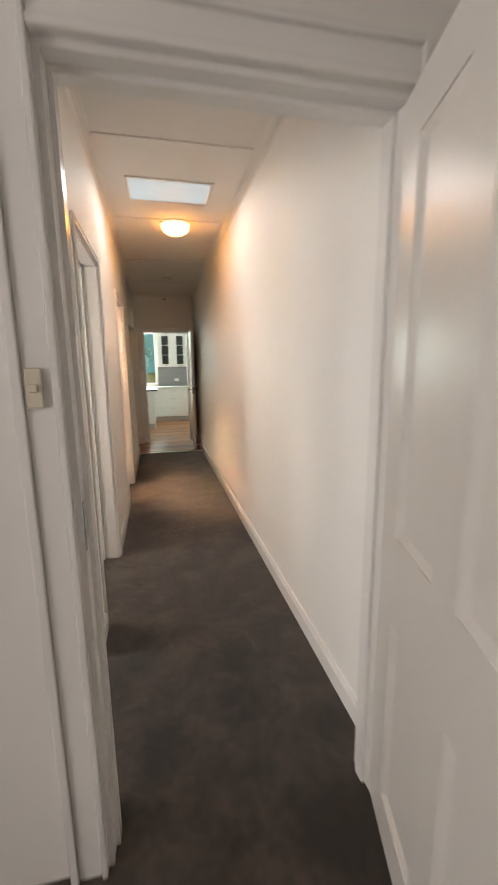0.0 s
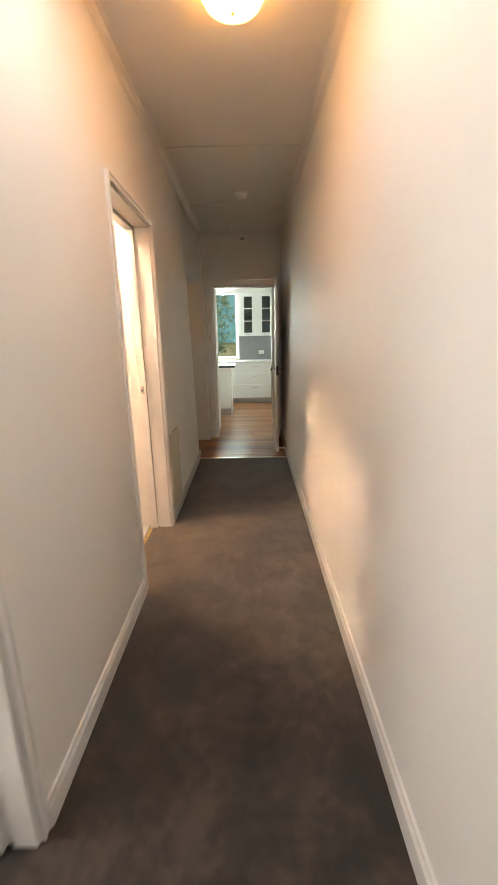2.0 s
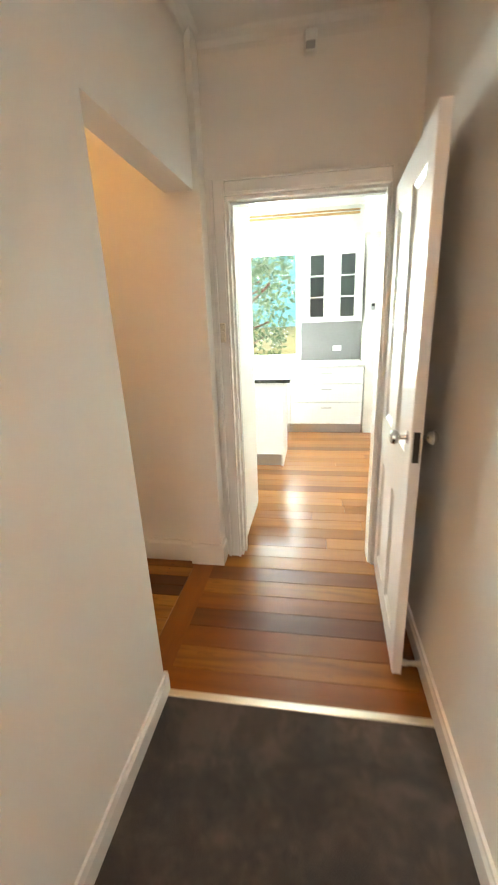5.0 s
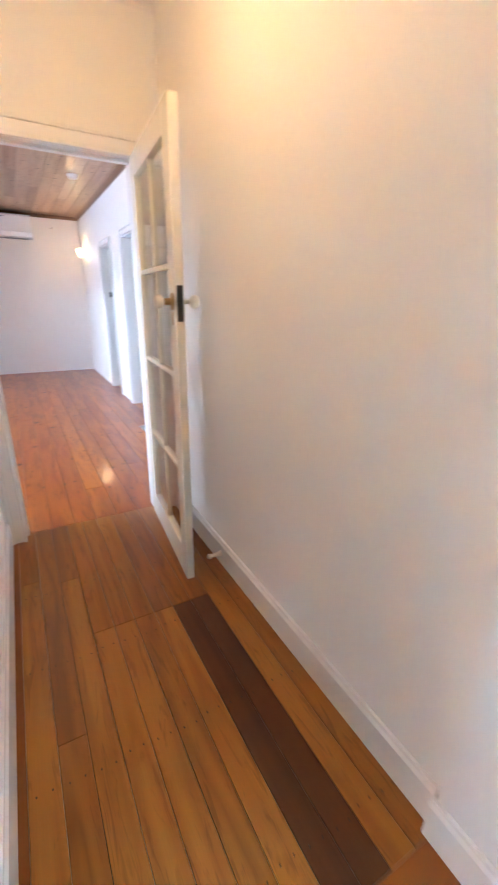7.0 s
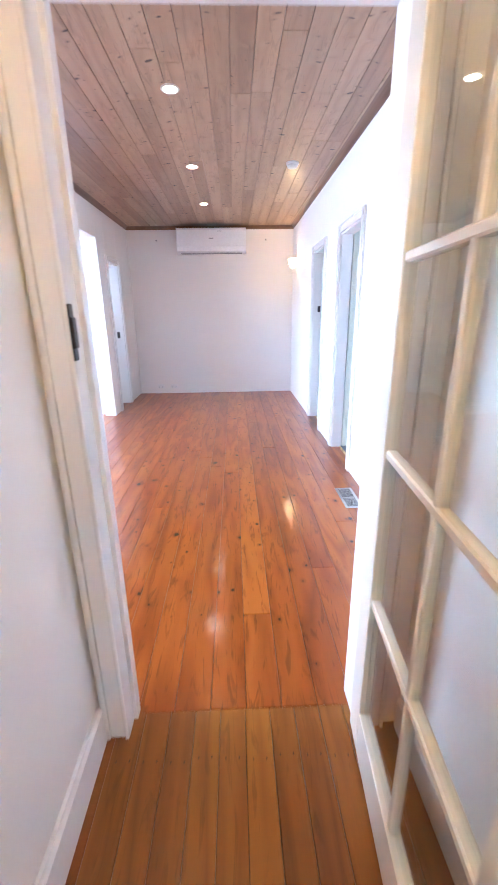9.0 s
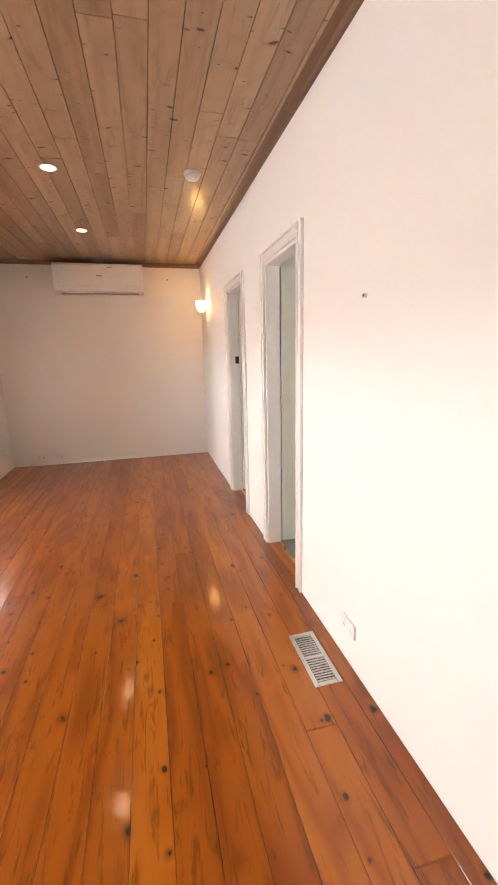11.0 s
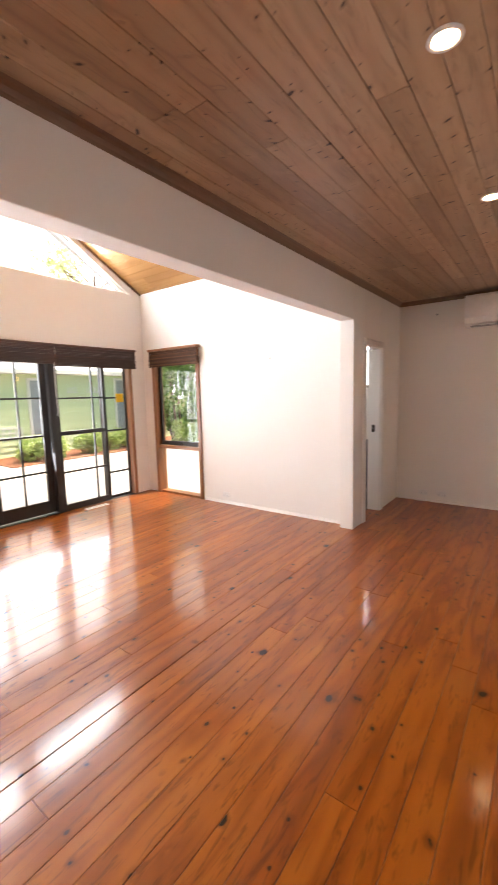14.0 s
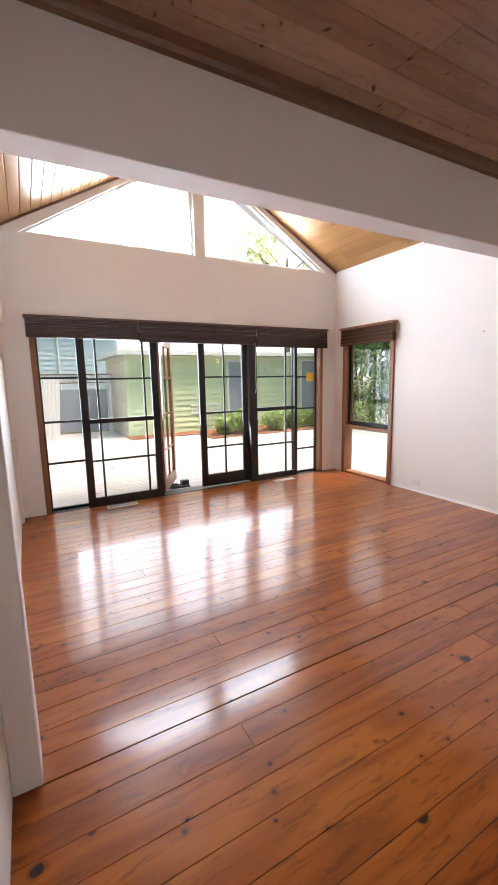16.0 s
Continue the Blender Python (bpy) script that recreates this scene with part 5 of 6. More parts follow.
for x in (0.002, 0.372):
    dd = part("cabinet_door", boxes((x, 0, 0, x + 0.10, 0.019, 0.85), (x + 0.266, 0, 0, x + 0.366, 0.019, 0.85), (x + 0.10, 0, 0, x + 0.266, 0.019, 0.065), (x + 0.10, 0, 0.78, x + 0.266, 0.019, 0.85), (x + 0.10, 0.002, 0.29, x + 0.266, 0.017, 0.308), (x + 0.10, 0.002, 0.535, x + 0.266, 0.017, 0.553)), CABINET, cb)
    part("pane", boxes((x + 0.10, 0.008, 0.065, x + 0.266, 0.011, 0.78)), CABGLASS, dd, "grey tinted glass pane")
    handle(dd, x + 0.18, 0.0, 0.03, 0.09)
solid("splashback", boxes((0.08, 10.938, 0.877, 0.872, 10.948, 1.374), bevel=0.001), SPLASH, "brushed steel kitchen splashback", "splashback")
outlet(0.56, 10.938, 1.03, 0, "kitchen outlets")
th = thing("thermostat", pose(0.935, 10.37, 1.535), "small dark wall thermostat", "thermostat")
part("case", boxes((-0.025, -0.02, -0.04, 0.025, 0, 0.04), bevel=0.004), GREYPL, th)
part("screen", boxes((-0.018, -0.0215, 0.0, 0.018, -0.02, 0.03)), BLACKM, th)
structure("bulkhead", boxes((0.80, 8.30, 2.33, 1.17, 10.366, 2.75), bevel=0.004), WALL, "white painted bulkhead under the kitchen ceiling", "bulkhead")
structure("picture_rail", boxes((-1.87, 10.925, 2.645, 0.80, 10.95, 2.67), (-1.87, 10.93, 2.685, 0.80, 10.95, 2.705), bevel=0.004), GABLEPINE, "natural timber rail under the ceiling", "trim")
cb = thing("kitchen_bench", pose(-1.60, 9.07, 0), "white kitchen bench end with a dark stone top", "bench")
part("carcass", boxes((0, 0.0, 0.12, 1.55, 0.58, 0.845), bevel=0.002), CABINET, cb)
part("end_panel", boxes((1.55, -0.005, 0.0, 1.57, 0.585, 0.845)), CABINET, cb)
part("kickboard", boxes((0, 0.02, 0, 1.55, 0.04, 0.12)), STEEL, cb, "brushed steel kickboard")
part("top", boxes((-0.02, -0.03, 0.845, 1.64, 0.62, 0.88), bevel=0.003), DARKTOP, cb, "dark stone top")
win = thing("window_5", pose(0, 0, 0), "wide white framed kitchen window", "window", kind="structure")
part("window_frame", boxes((-1.87, 10.97, 0.90, 0.06, 11.04, 0.95), (-1.87, 10.97, 2.24, 0.06, 11.04, 2.29), (0.01, 10.97, 0.95, 0.06, 11.04, 2.24), (-1.87, 10.97, 0.95, -1.82, 11.04, 2.24), (-0.93, 10.97, 0.95, -0.88, 11.04, 2.24)), TRIM, win)
for a, b in ((-1.82, -0.93), (-0.88, 0.01)):
    part("pane", boxes((a, 11.0, 0.95, b, 11.004, 2.24)), GLASS, win).visible_shadow = False

# ---- outdoors ----
def ground_material():
    n = Nodes("dry_lawn_ground")
    v = n.coord()
    f = n.noise(v, 3, 5, 0.7)
    n.set(color=n.ramp(f, [(0.3, (0.05, 0.06, 0.02)), (0.6, (0.12, 0.13, 0.045)), (0.8, (0.18, 0.14, 0.08))]), rough=0.95)
    n.bump(n.noise(v, 40, 4), 0.6, 0.03)
    return n.mat


def mulch_material():
    n = Nodes("bark_mulch")
    v = n.coord()
    f = n.noise(v, 38, 4, 0.7)
    n.set(color=n.ramp(f, [(0.3, (0.10, 0.035, 0.015)), (0.6, (0.28, 0.11, 0.05)), (0.8, (0.42, 0.20, 0.10))]), rough=0.95)
    n.bump(f, 0.9, 0.03)
    return n.mat


def leaf_material(name, dark, light):
    n = Nodes(name)
    rnd = n.tree.nodes.new("ShaderNodeNewGeometry").outputs["Random Per Island"]
    col = n.mix(rnd, dark, light)
    n.set(color=col, rough=0.5)
    thin = n.tree.nodes.new("ShaderNodeBsdfTranslucent")
    n.put(thin.inputs[0], col)
    mx = n.tree.nodes.new("ShaderNodeMixShader")
    mx.inputs[0].default_value = 0.4
    n.tree.links.new(n.bsdf.outputs[0], mx.inputs[1])
    n.tree.links.new(thin.outputs[0], mx.inputs[2])
    n.tree.links.new(mx.outputs[0], n.tree.nodes["Material Output"].inputs[0])
    return n.mat


def boards_material(name, colour, rough=0.6):
    n = Nodes(name)
    rnd = n.tree.nodes.new("ShaderNodeObjectInfo").outputs["Random"]
    v = n.coord()
    f = n.noise(n.mapped(v, (0.8, 12, 12)), 3, 4)
    lo = tuple(c * 0.75 for c in colour)
    n.set(color=n.mix(n.maths("MULTIPLY_ADD", rnd, 0.5, n.maths("MULTIPLY", f, 0.5)), lo, colour), rough=rough)
    n.bump(f, 0.15, 0.005)
    return n.mat


DECK = boards_material("weathered_deck", (0.36, 0.35, 0.34), 0.8)
GREENBOARD = boards_material("green_weatherboard", (0.52, 0.60, 0.36))
BEIGEBOARD = boards_material("beige_weatherboard", (0.70, 0.62, 0.47))
BLUEBOARD = boards_material("blue_grey_weatherboard", (0.50, 0.56, 0.61))
GATEGREY = painted("grey_gate_paint", (0.20, 0.22, 0.25), 0.5)
PALING = painted("white_paling_paint", (0.55, 0.54, 0.52), 0.5)
LEAVES = leaf_material("green_leaves", (0.15, 0.24, 0.05), (0.42, 0.54, 0.16))
HEDGE = leaf_material("dark_hedge_leaves", (0.05, 0.13, 0.02), (0.28, 0.46, 0.12))
# sky glare over the far tree is put into its paler leaf colour
GLARELEAVES = leaf_material("glare_washed_leaves", (0.32, 0.40, 0.16), (0.62, 0.68, 0.36))
PALELEAVES = leaf_material("sunlit_pale_leaves", (0.05, 0.12, 0.07), (0.15, 0.28, 0.16))
BARK = boards_material("brown_bark", (0.16, 0.09, 0.06), 0.9)
HAZE = glow("bright_hazy_sky", (0.93, 0.97, 1.0), 0.42, (0.8, 0.8, 0.8))
HAZEBLUE = glow("bright_blue_sky", (0.10, 0.58, 0.70), 0.36, (0.01, 0.03, 0.035))
structure("backdrop", boxes((-262, -120, -0.3, -261, 120, 190)), HAZE, "bright hazy white sky in the distance", "sky")
structure("backdrop", boxes((-260, -121, -0.3, 260, -120, 190)), HAZE, "bright hazy white sky in the distance", "sky")
structure("backdrop", boxes((-260, 120, -0.3, 260, 121, 190)), HAZEBLUE, "bright hazy white sky in the distance", "sky")
structure("ground", boxes((-400, -400, -0.5, 400, 400, -0.16)), ground_material(), "lawn and soil around the house", "ground")
deck = structure("deck", boxes((-14.0, -4.35, -0.155, -1.0, 1.50, -0.135), (-5.25, -6.95, -0.155, -1.0, -4.36, -0.135), (-14.0, 1.50, -0.155, -8.7, 3.45, -0.135), (-8.7, 1.50, -0.155, -7.24, 2.98, -0.135)), DECK, "pale weathered timber deck", "deck")
structure("garden_bed", boxes((-14.0, -5.1, -0.16, -5.2, -4.36, -0.09), (-14.0, -4.36, -0.13, -7.1, -3.25, -0.09)), mulch_material(), "bark mulch garden bed along the green outbuilding", "garden bed")


def weatherboards(parent, x0, y0, x1, y1, z0, z1, pitch, material, name="weatherboard"):
    """Lapped boards on a wall that runs from (x0, y0) to (x1, y1); its face is on the right of that direction."""
    L = math.hypot(x1 - x0, y1 - y0)
    ang = math.degrees(math.atan2(y1 - y0, x1 - x0))
    bm = bmesh.new()
    prism(bm, [(0, 0), (-0.042, 0), (-0.010, pitch + 0.02), (0, pitch + 0.02)], 0, 0, L)
    me = mesh_of(name, bm, material)
    z = z0
    while z < z1 - 0.02:
        o = new(name, me)
        o.parent = parent
        o.matrix_basis = pose(x0, y0, z, 0, 0, ang)
        z += pitch


shed = thing("outbuilding", pose(0, 0, 0), "pale green weatherboard outbuilding with a skillion roof", "outbuilding")
part("wall", boxes((-14.0, -8.0, -0.16, -5.32, -5.12, 2.2)), GREENBOARD, shed)
weatherboards(shed, -5.30, -5.10, -14.0, -5.10, -0.1, 2.18, 0.165, GREENBOARD)
weatherboards(shed, -5.30, -8.0, -5.30, -5.10, -0.1, 2.18, 0.165, BEIGEBOARD)
part("corner_post", boxes((-5.38, -5.14, -0.15, -5.27, -5.03, 2.2)), GREENBOARD, shed)
part("roof", boxes((-14.3, -8.2, 2.2, -5.0, -4.7, 2.32)), PALING, shed, "white painted eave and fascia")
for x0, x1, z0, z1 in ((-9.02, -8.5, -0.05, 2.02), (-12.0, -11.36, -0.05, 2.05)):
    w = part("door", boxes((x0, -5.08, z0, x1, -5.04, z1)), GATEGREY, shed, "blue grey painted door")
    part("door_frame", boxes((x0 - 0.07, -5.08, z0, x0, -5.03, z1 + 0.07), (x1, -5.08, z0, x1 + 0.07, -5.03, z1 + 0.07), (x0, -5.08, z1, x1, -5.03, z1 + 0.07)), PALING, w)
rk = thing("wall_rack", pose(-7.70, -5.075, 0.42), "white metal rack on the green outbuilding wall", "rack")
part("rail", boxes((-0.51, 0, 0, 0.51, 0.03, 0.045), (-0.51, 0, 0.26, 0.51, 0.03, 0.305), (-0.51, 0, 0.13, 0.51, 0.02, 0.165)), PALING, rk)
for k in range(7):
    part("upright", boxes((-0.51 + k * 0.163, 0, 0.045, -0.47 + k * 0.163, 0.015, 0.26)), PALING, rk)
for x0, wid in ((-9.95, 0.34), (-10.84, 0.56)):
    orn = thing("wall_ornament", pose(x0, -5.06, 1.64), "white scrolled wire ornament on the green outbuilding wall", "ornament", "scrolled wall ornaments")
    n = max(2, round(wid / 0.14))
    for k in range(n):
        bm = bmesh.new()
        ring = [(wid * (k + 0.5) / n + 0.06 * math.cos(a), 0.0, 0.10 + (0.085 - 0.02 * (k % 2)) * math.sin(a)) for a in [2 * math.pi * j / 10 for j in range(11)]]
        for p, q in zip(ring, ring[1:]):
            tube(bm, p, q, 0.014, 6)
        part("scroll", bm, PALING, orn)
    part("bar", tube(bmesh.new(), (0, 0, 0.02), (wid, 0, 0.02), 0.012, 6), PALING, orn)

gate = thing("side_gate", pose(-4.25, -6.85, -0.15), "grey painted solid side gate between posts", "gate")
part("panel", boxes((-0.80, -0.04, 0.10, 0.72, 0, 1.40), bevel=0.004), GATEGREY, gate)
for x in (-0.92, 0.72):
    part("post", boxes((x, -0.08, 0, x + 0.1, 0.04, 1.85)), PALING, gate)
fence = thing("paling_fence", pose(-3.05, -5.6, -0.15, 0, -4, 0), "white painted paling fence panel", "fence")
for k in range(9):
    part("paling", boxes((-0.45 + k * 0.105, 0, 0, -0.355 + k * 0.105, 0.02, 1.75), bevel=0.003), PALING, fence)
part("rail", boxes((-0.45, -0.05, 0.3, 0.5, -0.005, 0.38), (-0.45, -0.05, 1.3, 0.5, -0.005, 1.38)), PALING, fence)
house = thing("neighbour_house", pose(0, 0, 0), "blue grey weatherboard house behind the fence", "house")
part("wall", boxes((-6.5, -16, -0.16, 2.0, -12.02, 4.4)), BLUEBOARD, house)
weatherboards(house, 2.0, -12.0, -6.5, -12.0, 0.0, 4.35, 0.2, BLUEBOARD)
part("roof", boxes((-6.9, -16.4, 4.4, 2.4, -11.5, 4.55)), PALING, house)
part("downpipe", tube(bmesh.new(), (-4.09, -11.93, 0.0), (-4.09, -11.93, 4.4), 0.045), PALING, house, "white painted downpipe")
lat = thing("lattice_screen", pose(-5.55, -7.05, -0.16), "dark timber lattice screen behind the gate", "lattice")
for x in (0.0, 1.2, 2.4):
    part("post", boxes((x, -0.04, 0, x + 0.07, 0.03, 1.92)), BARK, lat)
for z in (1.60, 1.86):
    part("rail", boxes((0.07, -0.015, z, 2.4, 0.015, z + 0.04)), BARK, lat)
for k in range(22):
    for s in (-1, 1):
        x = 0.12 + k * 0.1035
        part("lath", prism(bmesh.new(), [(x - s * 0.11, 1.64), (x - s * 0.11 + 0.03, 1.64), (x + s * 0.11 + 0.03, 1.86), (x + s * 0.11, 1.86)], 1, -0.006 + 0.004 * s, 0.0 + 0.004 * s), PALING if s > 0 else BARK, lat)


def leaf_cloud(bm, centres, count, size, rnd, flat=1.0):
    for _ in range(count):
        c, r = rnd.choice(centres)
        u = Vector((rnd.gauss(0, 1), rnd.gauss(0, 1), rnd.gauss(0, 1) * flat)).normalized() * r * (0.55 + 0.5 * rnd.random())
        p = Vector(c) + u
        s = size * rnd.uniform(0.6, 1.4)
        m = Matrix.Translation(p) @ Euler((rnd.uniform(-1.2, 1.2), rnd.uniform(-1.2, 1.2), rnd.uniform(0, 6.3))).to_matrix().to_4x4()
        vs = [bm.verts.new(m @ Vector(q)) for q in ((-s, 0, 0), (-0.2 * s, -0.45 * s, 0.06 * s), (s, 0, -0.05 * s), (-0.2 * s, 0.45 * s, 0.06 * s))]
        bm.faces.new(vs)


def shrub(name, x, y, r, h, material, label, count, size, seed):
    rnd = random.Random(seed)
    b = thing(name, pose(x, y, -0.14), label, "shrub")
    bm = bmesh.new()
    for k in range(7):
        a = rnd.uniform(0, 6.3)
        tube(bm, (0, 0, 0), (math.cos(a) * r * 0.6, math.sin(a) * r * 0.6, h * rnd.uniform(0.4, 0.8)), 0.012, 6)
    part("stems", bm, BARK, b)
    cs = [((math.cos(a) * r * q, math.sin(a) * r * q, h * z), r * rnd.uniform(0.28, 0.48)) for a, q, z in [(rnd.uniform(0, 6.3), rnd.uniform(0, 0.75), rnd.uniform(0.3, 0.85)) for _ in range(14)]]
    bm = bmesh.new()
    leaf_cloud(bm, cs, count, size, rnd)
    part("foliage", bm, material, b)
    return b


for k, (x, y, r, h) in enumerate(((-7.75, -3.85, 0.45, 0.62), (-8.35, -3.75, 0.55, 0.75), (-9.35, -3.75, 0.5, 0.60), (-10.1, -3.85, 0.5, 0.6), (-10.9, -3.9, 0.5, 0.62))):
    shrub("garden_shrub", x, y, r, h, LEAVES, "bushy light green shrub in the mulch bed", 1500, 0.055, 20 + k)


def tree(x, y, h, spread, label, count, size, seed, material=LEAVES, low=0.35):
    rnd = random.Random(seed)
    t = thing("tree", pose(x, y, -0.16), label, "tree")
    bm = bmesh.new()
    lathe(bm, [(0, 0), (0.20, 0), (0.14, h * 0.2), (0.11, h * 0.45), (0.05, h * 0.8), (0, h * 0.85)], None, 10)
    cs = []
    for k in range(16):
        a, z0 = rnd.uniform(0, 6.3), h * rnd.uniform(low * 0.8, 0.75)
        tip = Vector((math.cos(a) * spread * rnd.uniform(0.4, 1), math.sin(a) * spread * rnd.uniform(0.4, 1), z0 + h * rnd.uniform(0.05, 0.25)))
        tube(bm, (0, 0, z0), tip, 0.028, 6)
        cs.append((tip, spread * rnd.uniform(0.22, 0.42)))
    part("trunk", bm, BARK, t)
    bm = bmesh.new()
    leaf_cloud(bm, cs, count, size, rnd)
    part("crown", bm, material, t)
    return t


hedge_rnd = random.Random(8)
hedge = thing("garden_hedge", pose(-13.3, -1.7, -0.16), "tall dense evergreen hedge beyond the side window", "hedge")
centres = []
bm = bmesh.new()
for k in range(140):
    u, z = hedge_rnd.uniform(-2.5, 2.5), hedge_rnd.uniform(0.25, 4.6)
    c = (-0.36 * u + hedge_rnd.uniform(-0.35, 0.35), 0.93 * u + hedge_rnd.uniform(-0.3, 0.3), z)
    centres.append((c, hedge_rnd.uniform(0.30, 0.55)))
    if k % 5 == 0:
        tube(bm, (c[0] * 0.9, c[1] * 0.9, 0), (c[0], c[1], max(z, 1.2)), 0.035, 6)
part("trunks", bm, BARK, hedge)
bm = bmesh.new()
leaf_cloud(bm, centres, 44000, 0.072, hedge_rnd)
part("foliage", bm, HEDGE, hedge)
shrub("garden_shrub", -11.9, -2.35, 0.42, 0.8, LEAVES, "bushy green shrub beyond the side window", 1500, 0.05, 31)
tree(-13.2, -8.6, 8.2, 2.2, "tall thin-leaved tree showing above the roofline", 1500, 0.11, 6, GLARELEAVES, 0.55)
tree(-1.9, 15.6, 5.5, 2.0, "leafy garden tree outside the kitchen window", 3000, 0.085, 7, PALELEAVES, 0.05)
tree(1.6, 17.5, 6.0, 2.2, "leafy garden tree outside the kitchen window", 1800, 0.085, 8, PALELEAVES, 0.05)
fence = thing("back_fence", pose(-10.0, 3.5, -0.15), "weathered timber paling fence", "fence")
for k in range(40):
    part("paling", boxes((-5.0 - (k % 2) * 0.01, -6.0 + k * 0.15, 0, -4.98 - (k % 2) * 0.01, -5.86 + k * 0.15, 1.8)), BARK, fence)

DRYLEAF = plain("dry_brown_leaf", (0.20, 0.10, 0.045), 0.8)
leaf_rnd = random.Random(17)
for x, y in ((-3.55, 0.72), (-3.80, 1.12), (-3.28, -0.35), (-4.05, -0.9), (-7.75, 1.35), (-7.9, 1.15)):
    bm = bmesh.new()
    n = 7
    top = [bm.verts.new((0.045 * (2 * k / n - 1), 0.018 * math.sin(math.pi * k / n), 0.010 * math.cos(2.2 * k / n))) for k in range(n + 1)]
    low = [bm.verts.new((0.045 * (2 * k / n - 1), -0.018 * math.sin(math.pi * k / n) - 0.001, 0.012 * math.cos(2.0 * k / n) - 0.002)) for k in range(n + 1)]
    for k in range(n):
        bm.faces.new((top[k], top[k + 1], low[k + 1], low[k]))
    o = solid("dry_leaf", bm, DRYLEAF, "curled dry brown leaf lying on the deck", "leaf", "dry leaves on the deck")
    o.matrix_world = pose(x, y, -0.103, 0, 0, leaf_rnd.uniform(0, 360)) @ Matrix.Diagonal((1.2, 1.4, 1, 1))
c = bpy.data.curves.new("overhead_cable", "CURVE")
c.dimensions, c.bevel_depth = "3D", 0.012
sp = c.splines.new("POLY")
sp.points.add(8)
for k, p in enumerate(sp.points):
    f = k / 8
    p.co = (-1.5 - 4.2 * f, -7.6 - 0.6 * f, 3.05 - 0.9 * f - 0.25 * math.sin(math.pi * f), 1)
c.materials.append(PALING)
tagged(new("overhead_cable", c), "thin pale cable sagging above the side gate", "cable")

# ---- floor boards, tiles, deck boards ----
PLANKS = {}


def plank(name, parent, x0, x1, y0, y1, top, thick, material, chamfer=0.0012, tilt=0.0):
    """One board along x with eased top edges; equal boards share a mesh."""
    key = (name, round(x1 - x0, 3), round(y1 - y0, 3), material.name)
    if key not in PLANKS:
        hx, hy = (x1 - x0) / 2, (y1 - y0) / 2
        c = chamfer
        bm = bmesh.new()
        ring = lambda ax, ay, z: [bm.verts.new(p) for p in ((-ax, -ay, z), (ax, -ay, z), (ax, ay, z), (-ax, ay, z))]
        a, b, t = ring(hx, hy, -thick), ring(hx, hy, -c), ring(hx - c, hy - c, 0)
        bm.faces.new(t)
        for p, q in ((a, b), (b, t)):
            for i in range(4):
                j = (i + 1) % 4
                bm.faces.new((p[i], p[j], q[j], q[i]))
        PLANKS[key] = mesh_of(name, bm, material)
    o = new(name, PLANKS[key])
    o.parent = parent
    o.matrix_basis = pose((x0 + x1) / 2, (y0 + y1) / 2, top, tilt, 0, 0)
    return o


def lay(name, parent, x0, x1, y0, y1, width, lengths, top, thick, material, seed, gap=0.0013):
    rnd = random.Random(seed)
    y, row = y0, 0
    while y < y1 - 0.012:
        m = material[row % len(material)] if isinstance(material, tuple) else material
        row += 1
        w = min(width, y1 - y)
        for s, e in board_run(x0, x1, lengths, rnd):
            plank(name, parent, round(s, 2) + gap / 2, round(e, 2) - gap / 2, y + gap / 2, y + w - gap / 2, top + rnd.uniform(-0.0003, 0.0003), thick, m, 0.0016, rnd.uniform(-0.02, 0.02))
        y += width


living_floor = structure("floor_living", boxes((-7.20, 1.50, -0.0215, -2.54, 5.015, -0.0195), (-8.54, 5.015, -0.0215, -2.54, 7.79, -0.0195)), BLACKM, "glossy varnished knotty pine floorboards", "floor")
lay("floorboard", living_floor, -8.54, -2.54, 5.16, 7.79, 0.128, (3.6, 4.2, 4.8, 5.4), 0.0, 0.019, FLOORPINE, 11)
lay("floorboard", living_floor, -7.06, -2.60, 1.70, 5.16, 0.128, (3.6, 4.2, 4.8), 0.0, 0.019, FLOORPINE, 12)
lay("floorboard", living_floor, -8.54, -7.06, 5.02, 5.16, 0.14, (2.0,), 0.0, 0.019, FLOORPINE, 13)
hall_floor = structure("floor_passage", boxes((-2.54, 6.345, -0.0215, 1.17, 10.95, -0.0195)), BLACKM, "varnished mixed hardwood floorboards", "floor")
plank("floorboard", hall_floor, -2.54, -0.44, 6.343, 6.3845, 0.0, 0.019, FLOORHARD)
row = 6.385
for k, (cuts, mats) in enumerate((((-2.54, -2.04, -0.44), "hg"), ((-2.54, -1.15, -0.44), "gh"), ((-2.54, -1.98, -0.44), "hg"), ((-2.54, -1.57, -0.44), "hg"), ((-2.54, -1.57, -0.44), "gg"), ((-2.54, -1.57, -0.44), "gh"), ((-2.54, -1.57, -0.44), "hg"),
                                  ((-2.54, -1.57, -0.44), "gd"), ((-2.54, -1.57, -0.44), "hd"), ((-2.54, -0.44), "g"), ((-2.54, -0.44), "g"))):
    for s, e, mm in zip(cuts, cuts[1:], mats):
        plank("floorboard", hall_floor, s + 0.0005, e - 0.0005, row + 0.0008, row + 0.0860, 0.0003 * (k % 3), 0.019, {"g": FLOORGOLD, "h": FLOORGOLD, "d": FLOORDARK}[mm], 0.0012, 0.03 * (k % 3 - 1))
    row += 0.0868
bm = bmesh.new()
for k in range(11):
    for j in range(5):
        for q in (0.022, 0.064):
            lathe(bm, [(0, 0.0012), (0.0028, 0.0011), (0.0028, 0.0)], Matrix.Translation((-2.38 + 0.45 * j + 0.006 * (k % 3), 6.385 + 0.0868 * k + q, 0.0)), 7)
solid("nail_heads", bm, BLACKM, "small dark nail heads in the passage floorboards", "nails", kind="stuff")
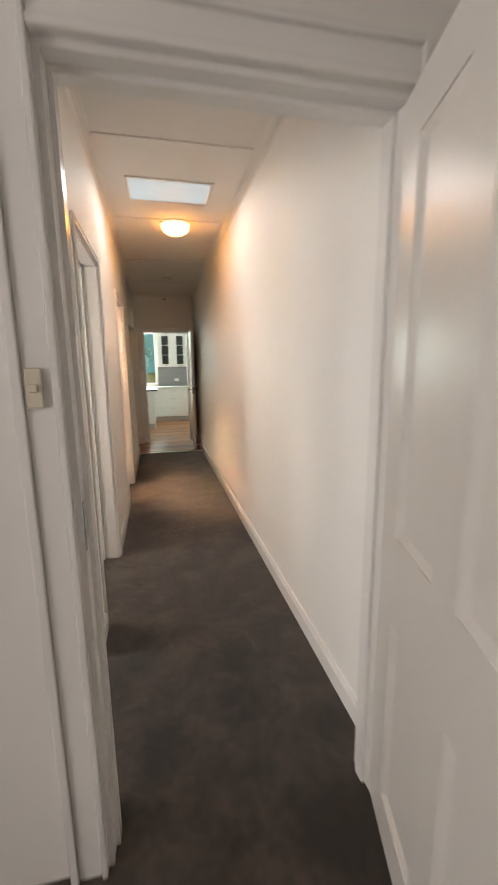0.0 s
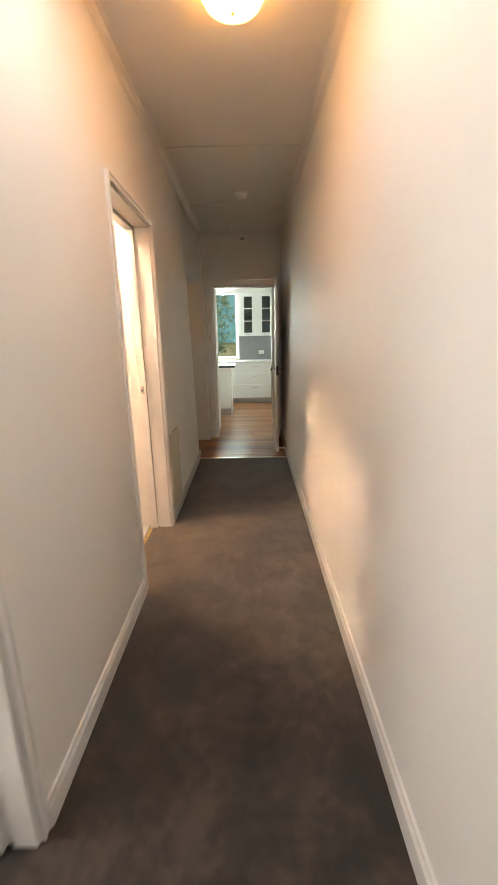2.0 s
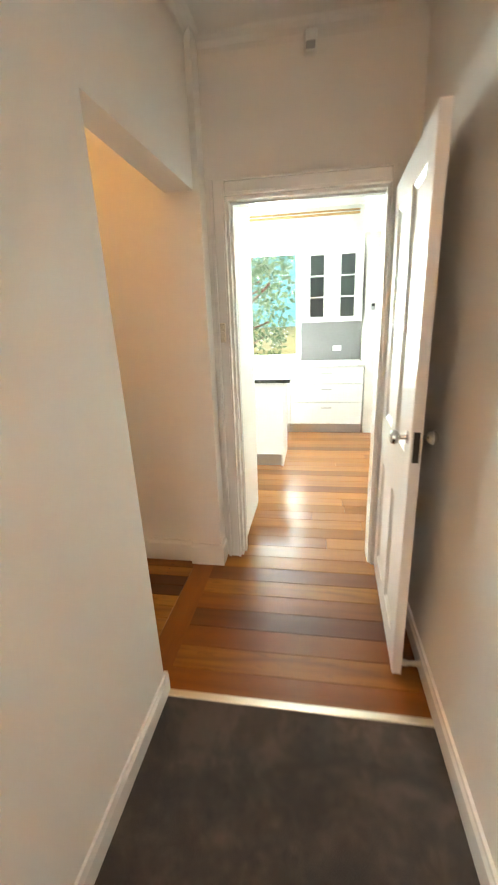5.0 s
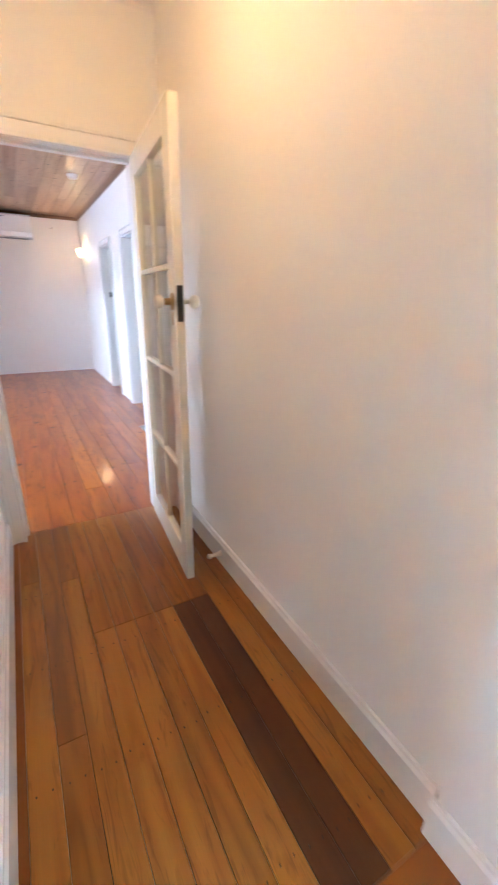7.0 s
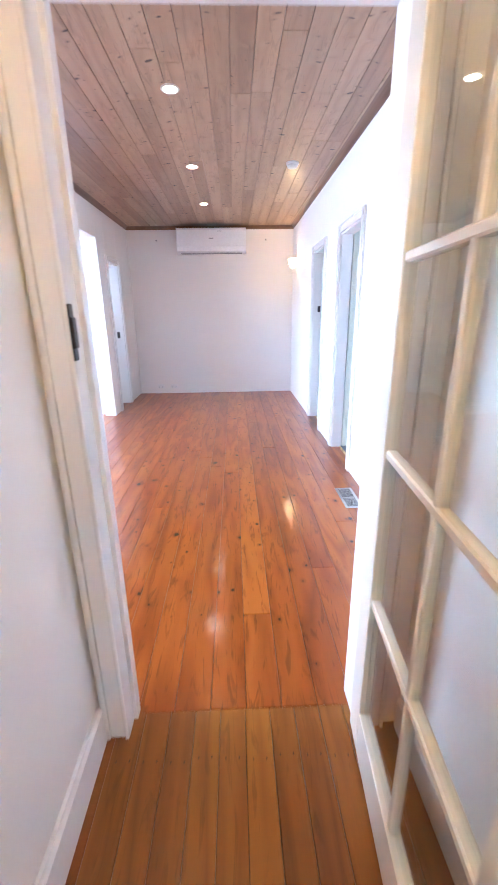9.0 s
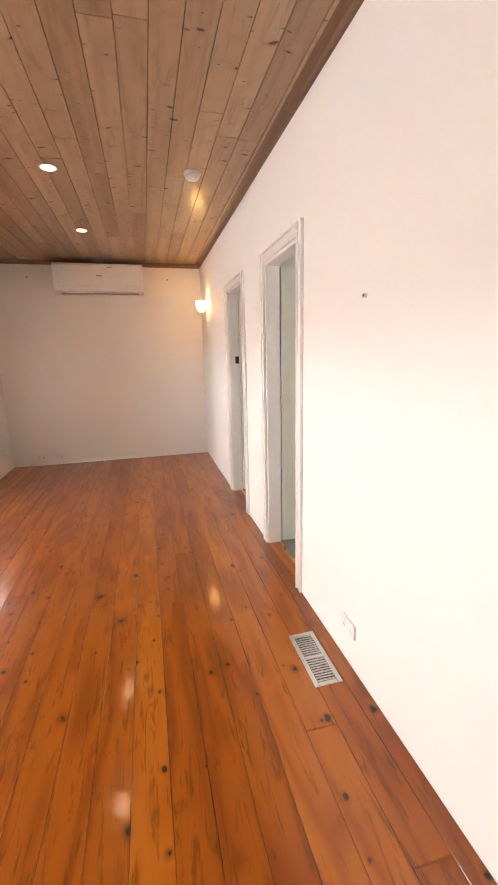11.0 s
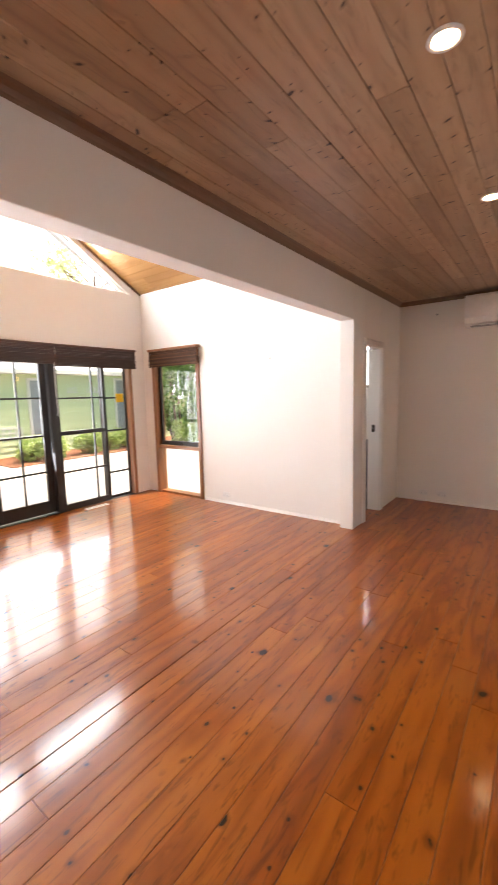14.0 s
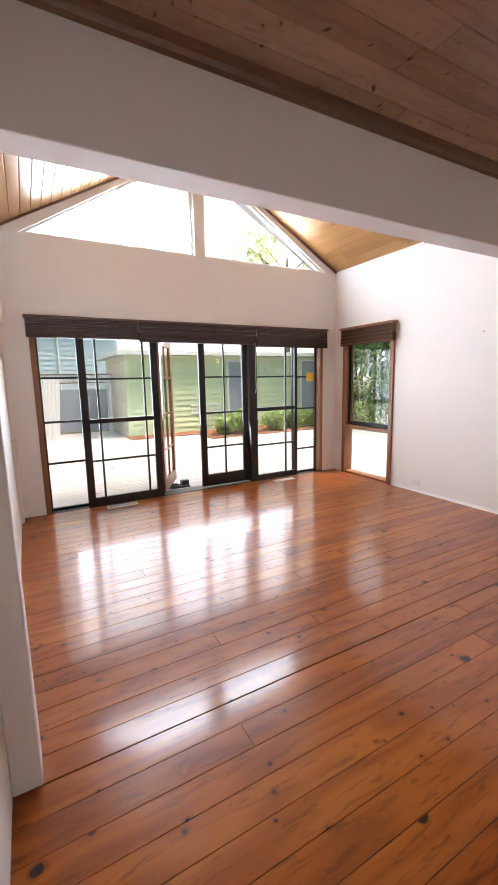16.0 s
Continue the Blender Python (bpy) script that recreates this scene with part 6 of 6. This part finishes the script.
lay("floorboard", hall_floor, -0.315, 0.73, 6.41, 7.42, 0.126, (3.6,), 0.0, 0.019, (FLOORHARD, FLOORGOLD, FLOORHARD, FLOORBROWN, FLOORHARD, FLOORGOLD, FLOORBROWN), 25)
lay("floorboard", hall_floor, -1.87, 1.17, 7.42, 10.95, 0.128, (3.6,), 0.0, 0.019, (FLOORHONEYLIT, FLOORHONEYLIT, FLOORHARD, FLOORHONEYLIT, FLOORHONEYLIT, FLOORHARD), 26)
o = plank("floorboard", hall_floor, -0.5, 0.5, -0.0615, 0.0615, 0.0, 0.019, FLOORHARD)
o.matrix_basis = pose(-0.3775, 6.905, 0.0, 0, 0, 90) @ Matrix.Diagonal((0.985, 1, 1, 1))


def tiled(name, x0, x1, y0, y1, size, material, label):
    f = structure(name, boxes((x0, y0, -0.02, x1, y1, -0.004)), GROUT, label, "floor")
    x = x0
    while x < x1 - 0.03:
        y = y0
        while y < y1 - 0.03:
            plank("tile", f, x + 0.0015, min(x + size, x1) - 0.0015, y + 0.0015, min(y + size, y1) - 0.0015, 0.0, 0.006, material)
            y += size
        x += size


tiled("floor_study_tiles", -2.5, -0.45, 0.90, 1.74, 0.3, TILE, "white ceramic floor tiles")
tiled("floor_linen_tiles", -1.62, -0.45, 1.88, 3.47, 0.3, TILE, "white ceramic floor tiles")
tiled("floor_bathroom_tiles", -2.27, -0.45, 3.60, 4.70, 0.3, TILE, "white ceramic floor tiles")
tiled("floor_bedroom_tiles", -8.54, -2.60, 7.893, 10.6, 0.6, GREYTILE, "dark grey floor tiles")
tiled("floor_laundry_tiles", -8.54, -7.20, 3.13, 5.02, 0.3, GREYTILE, "dark grey floor tiles")

rnd = random.Random(5)
y = -6.926
while y < 2.95:
    for s, e in board_run(-14.0 if y > -4.36 else -5.25, -1.0 if y < 1.42 else -7.24, (4.2, 4.8, 5.4), rnd):
        plank("deck_board", deck, round(s, 2) + 0.002, round(e, 2) - 0.002, y + 0.0025, y + 0.0895, -0.11, 0.024, DECK, 0.003)
    y += 0.092
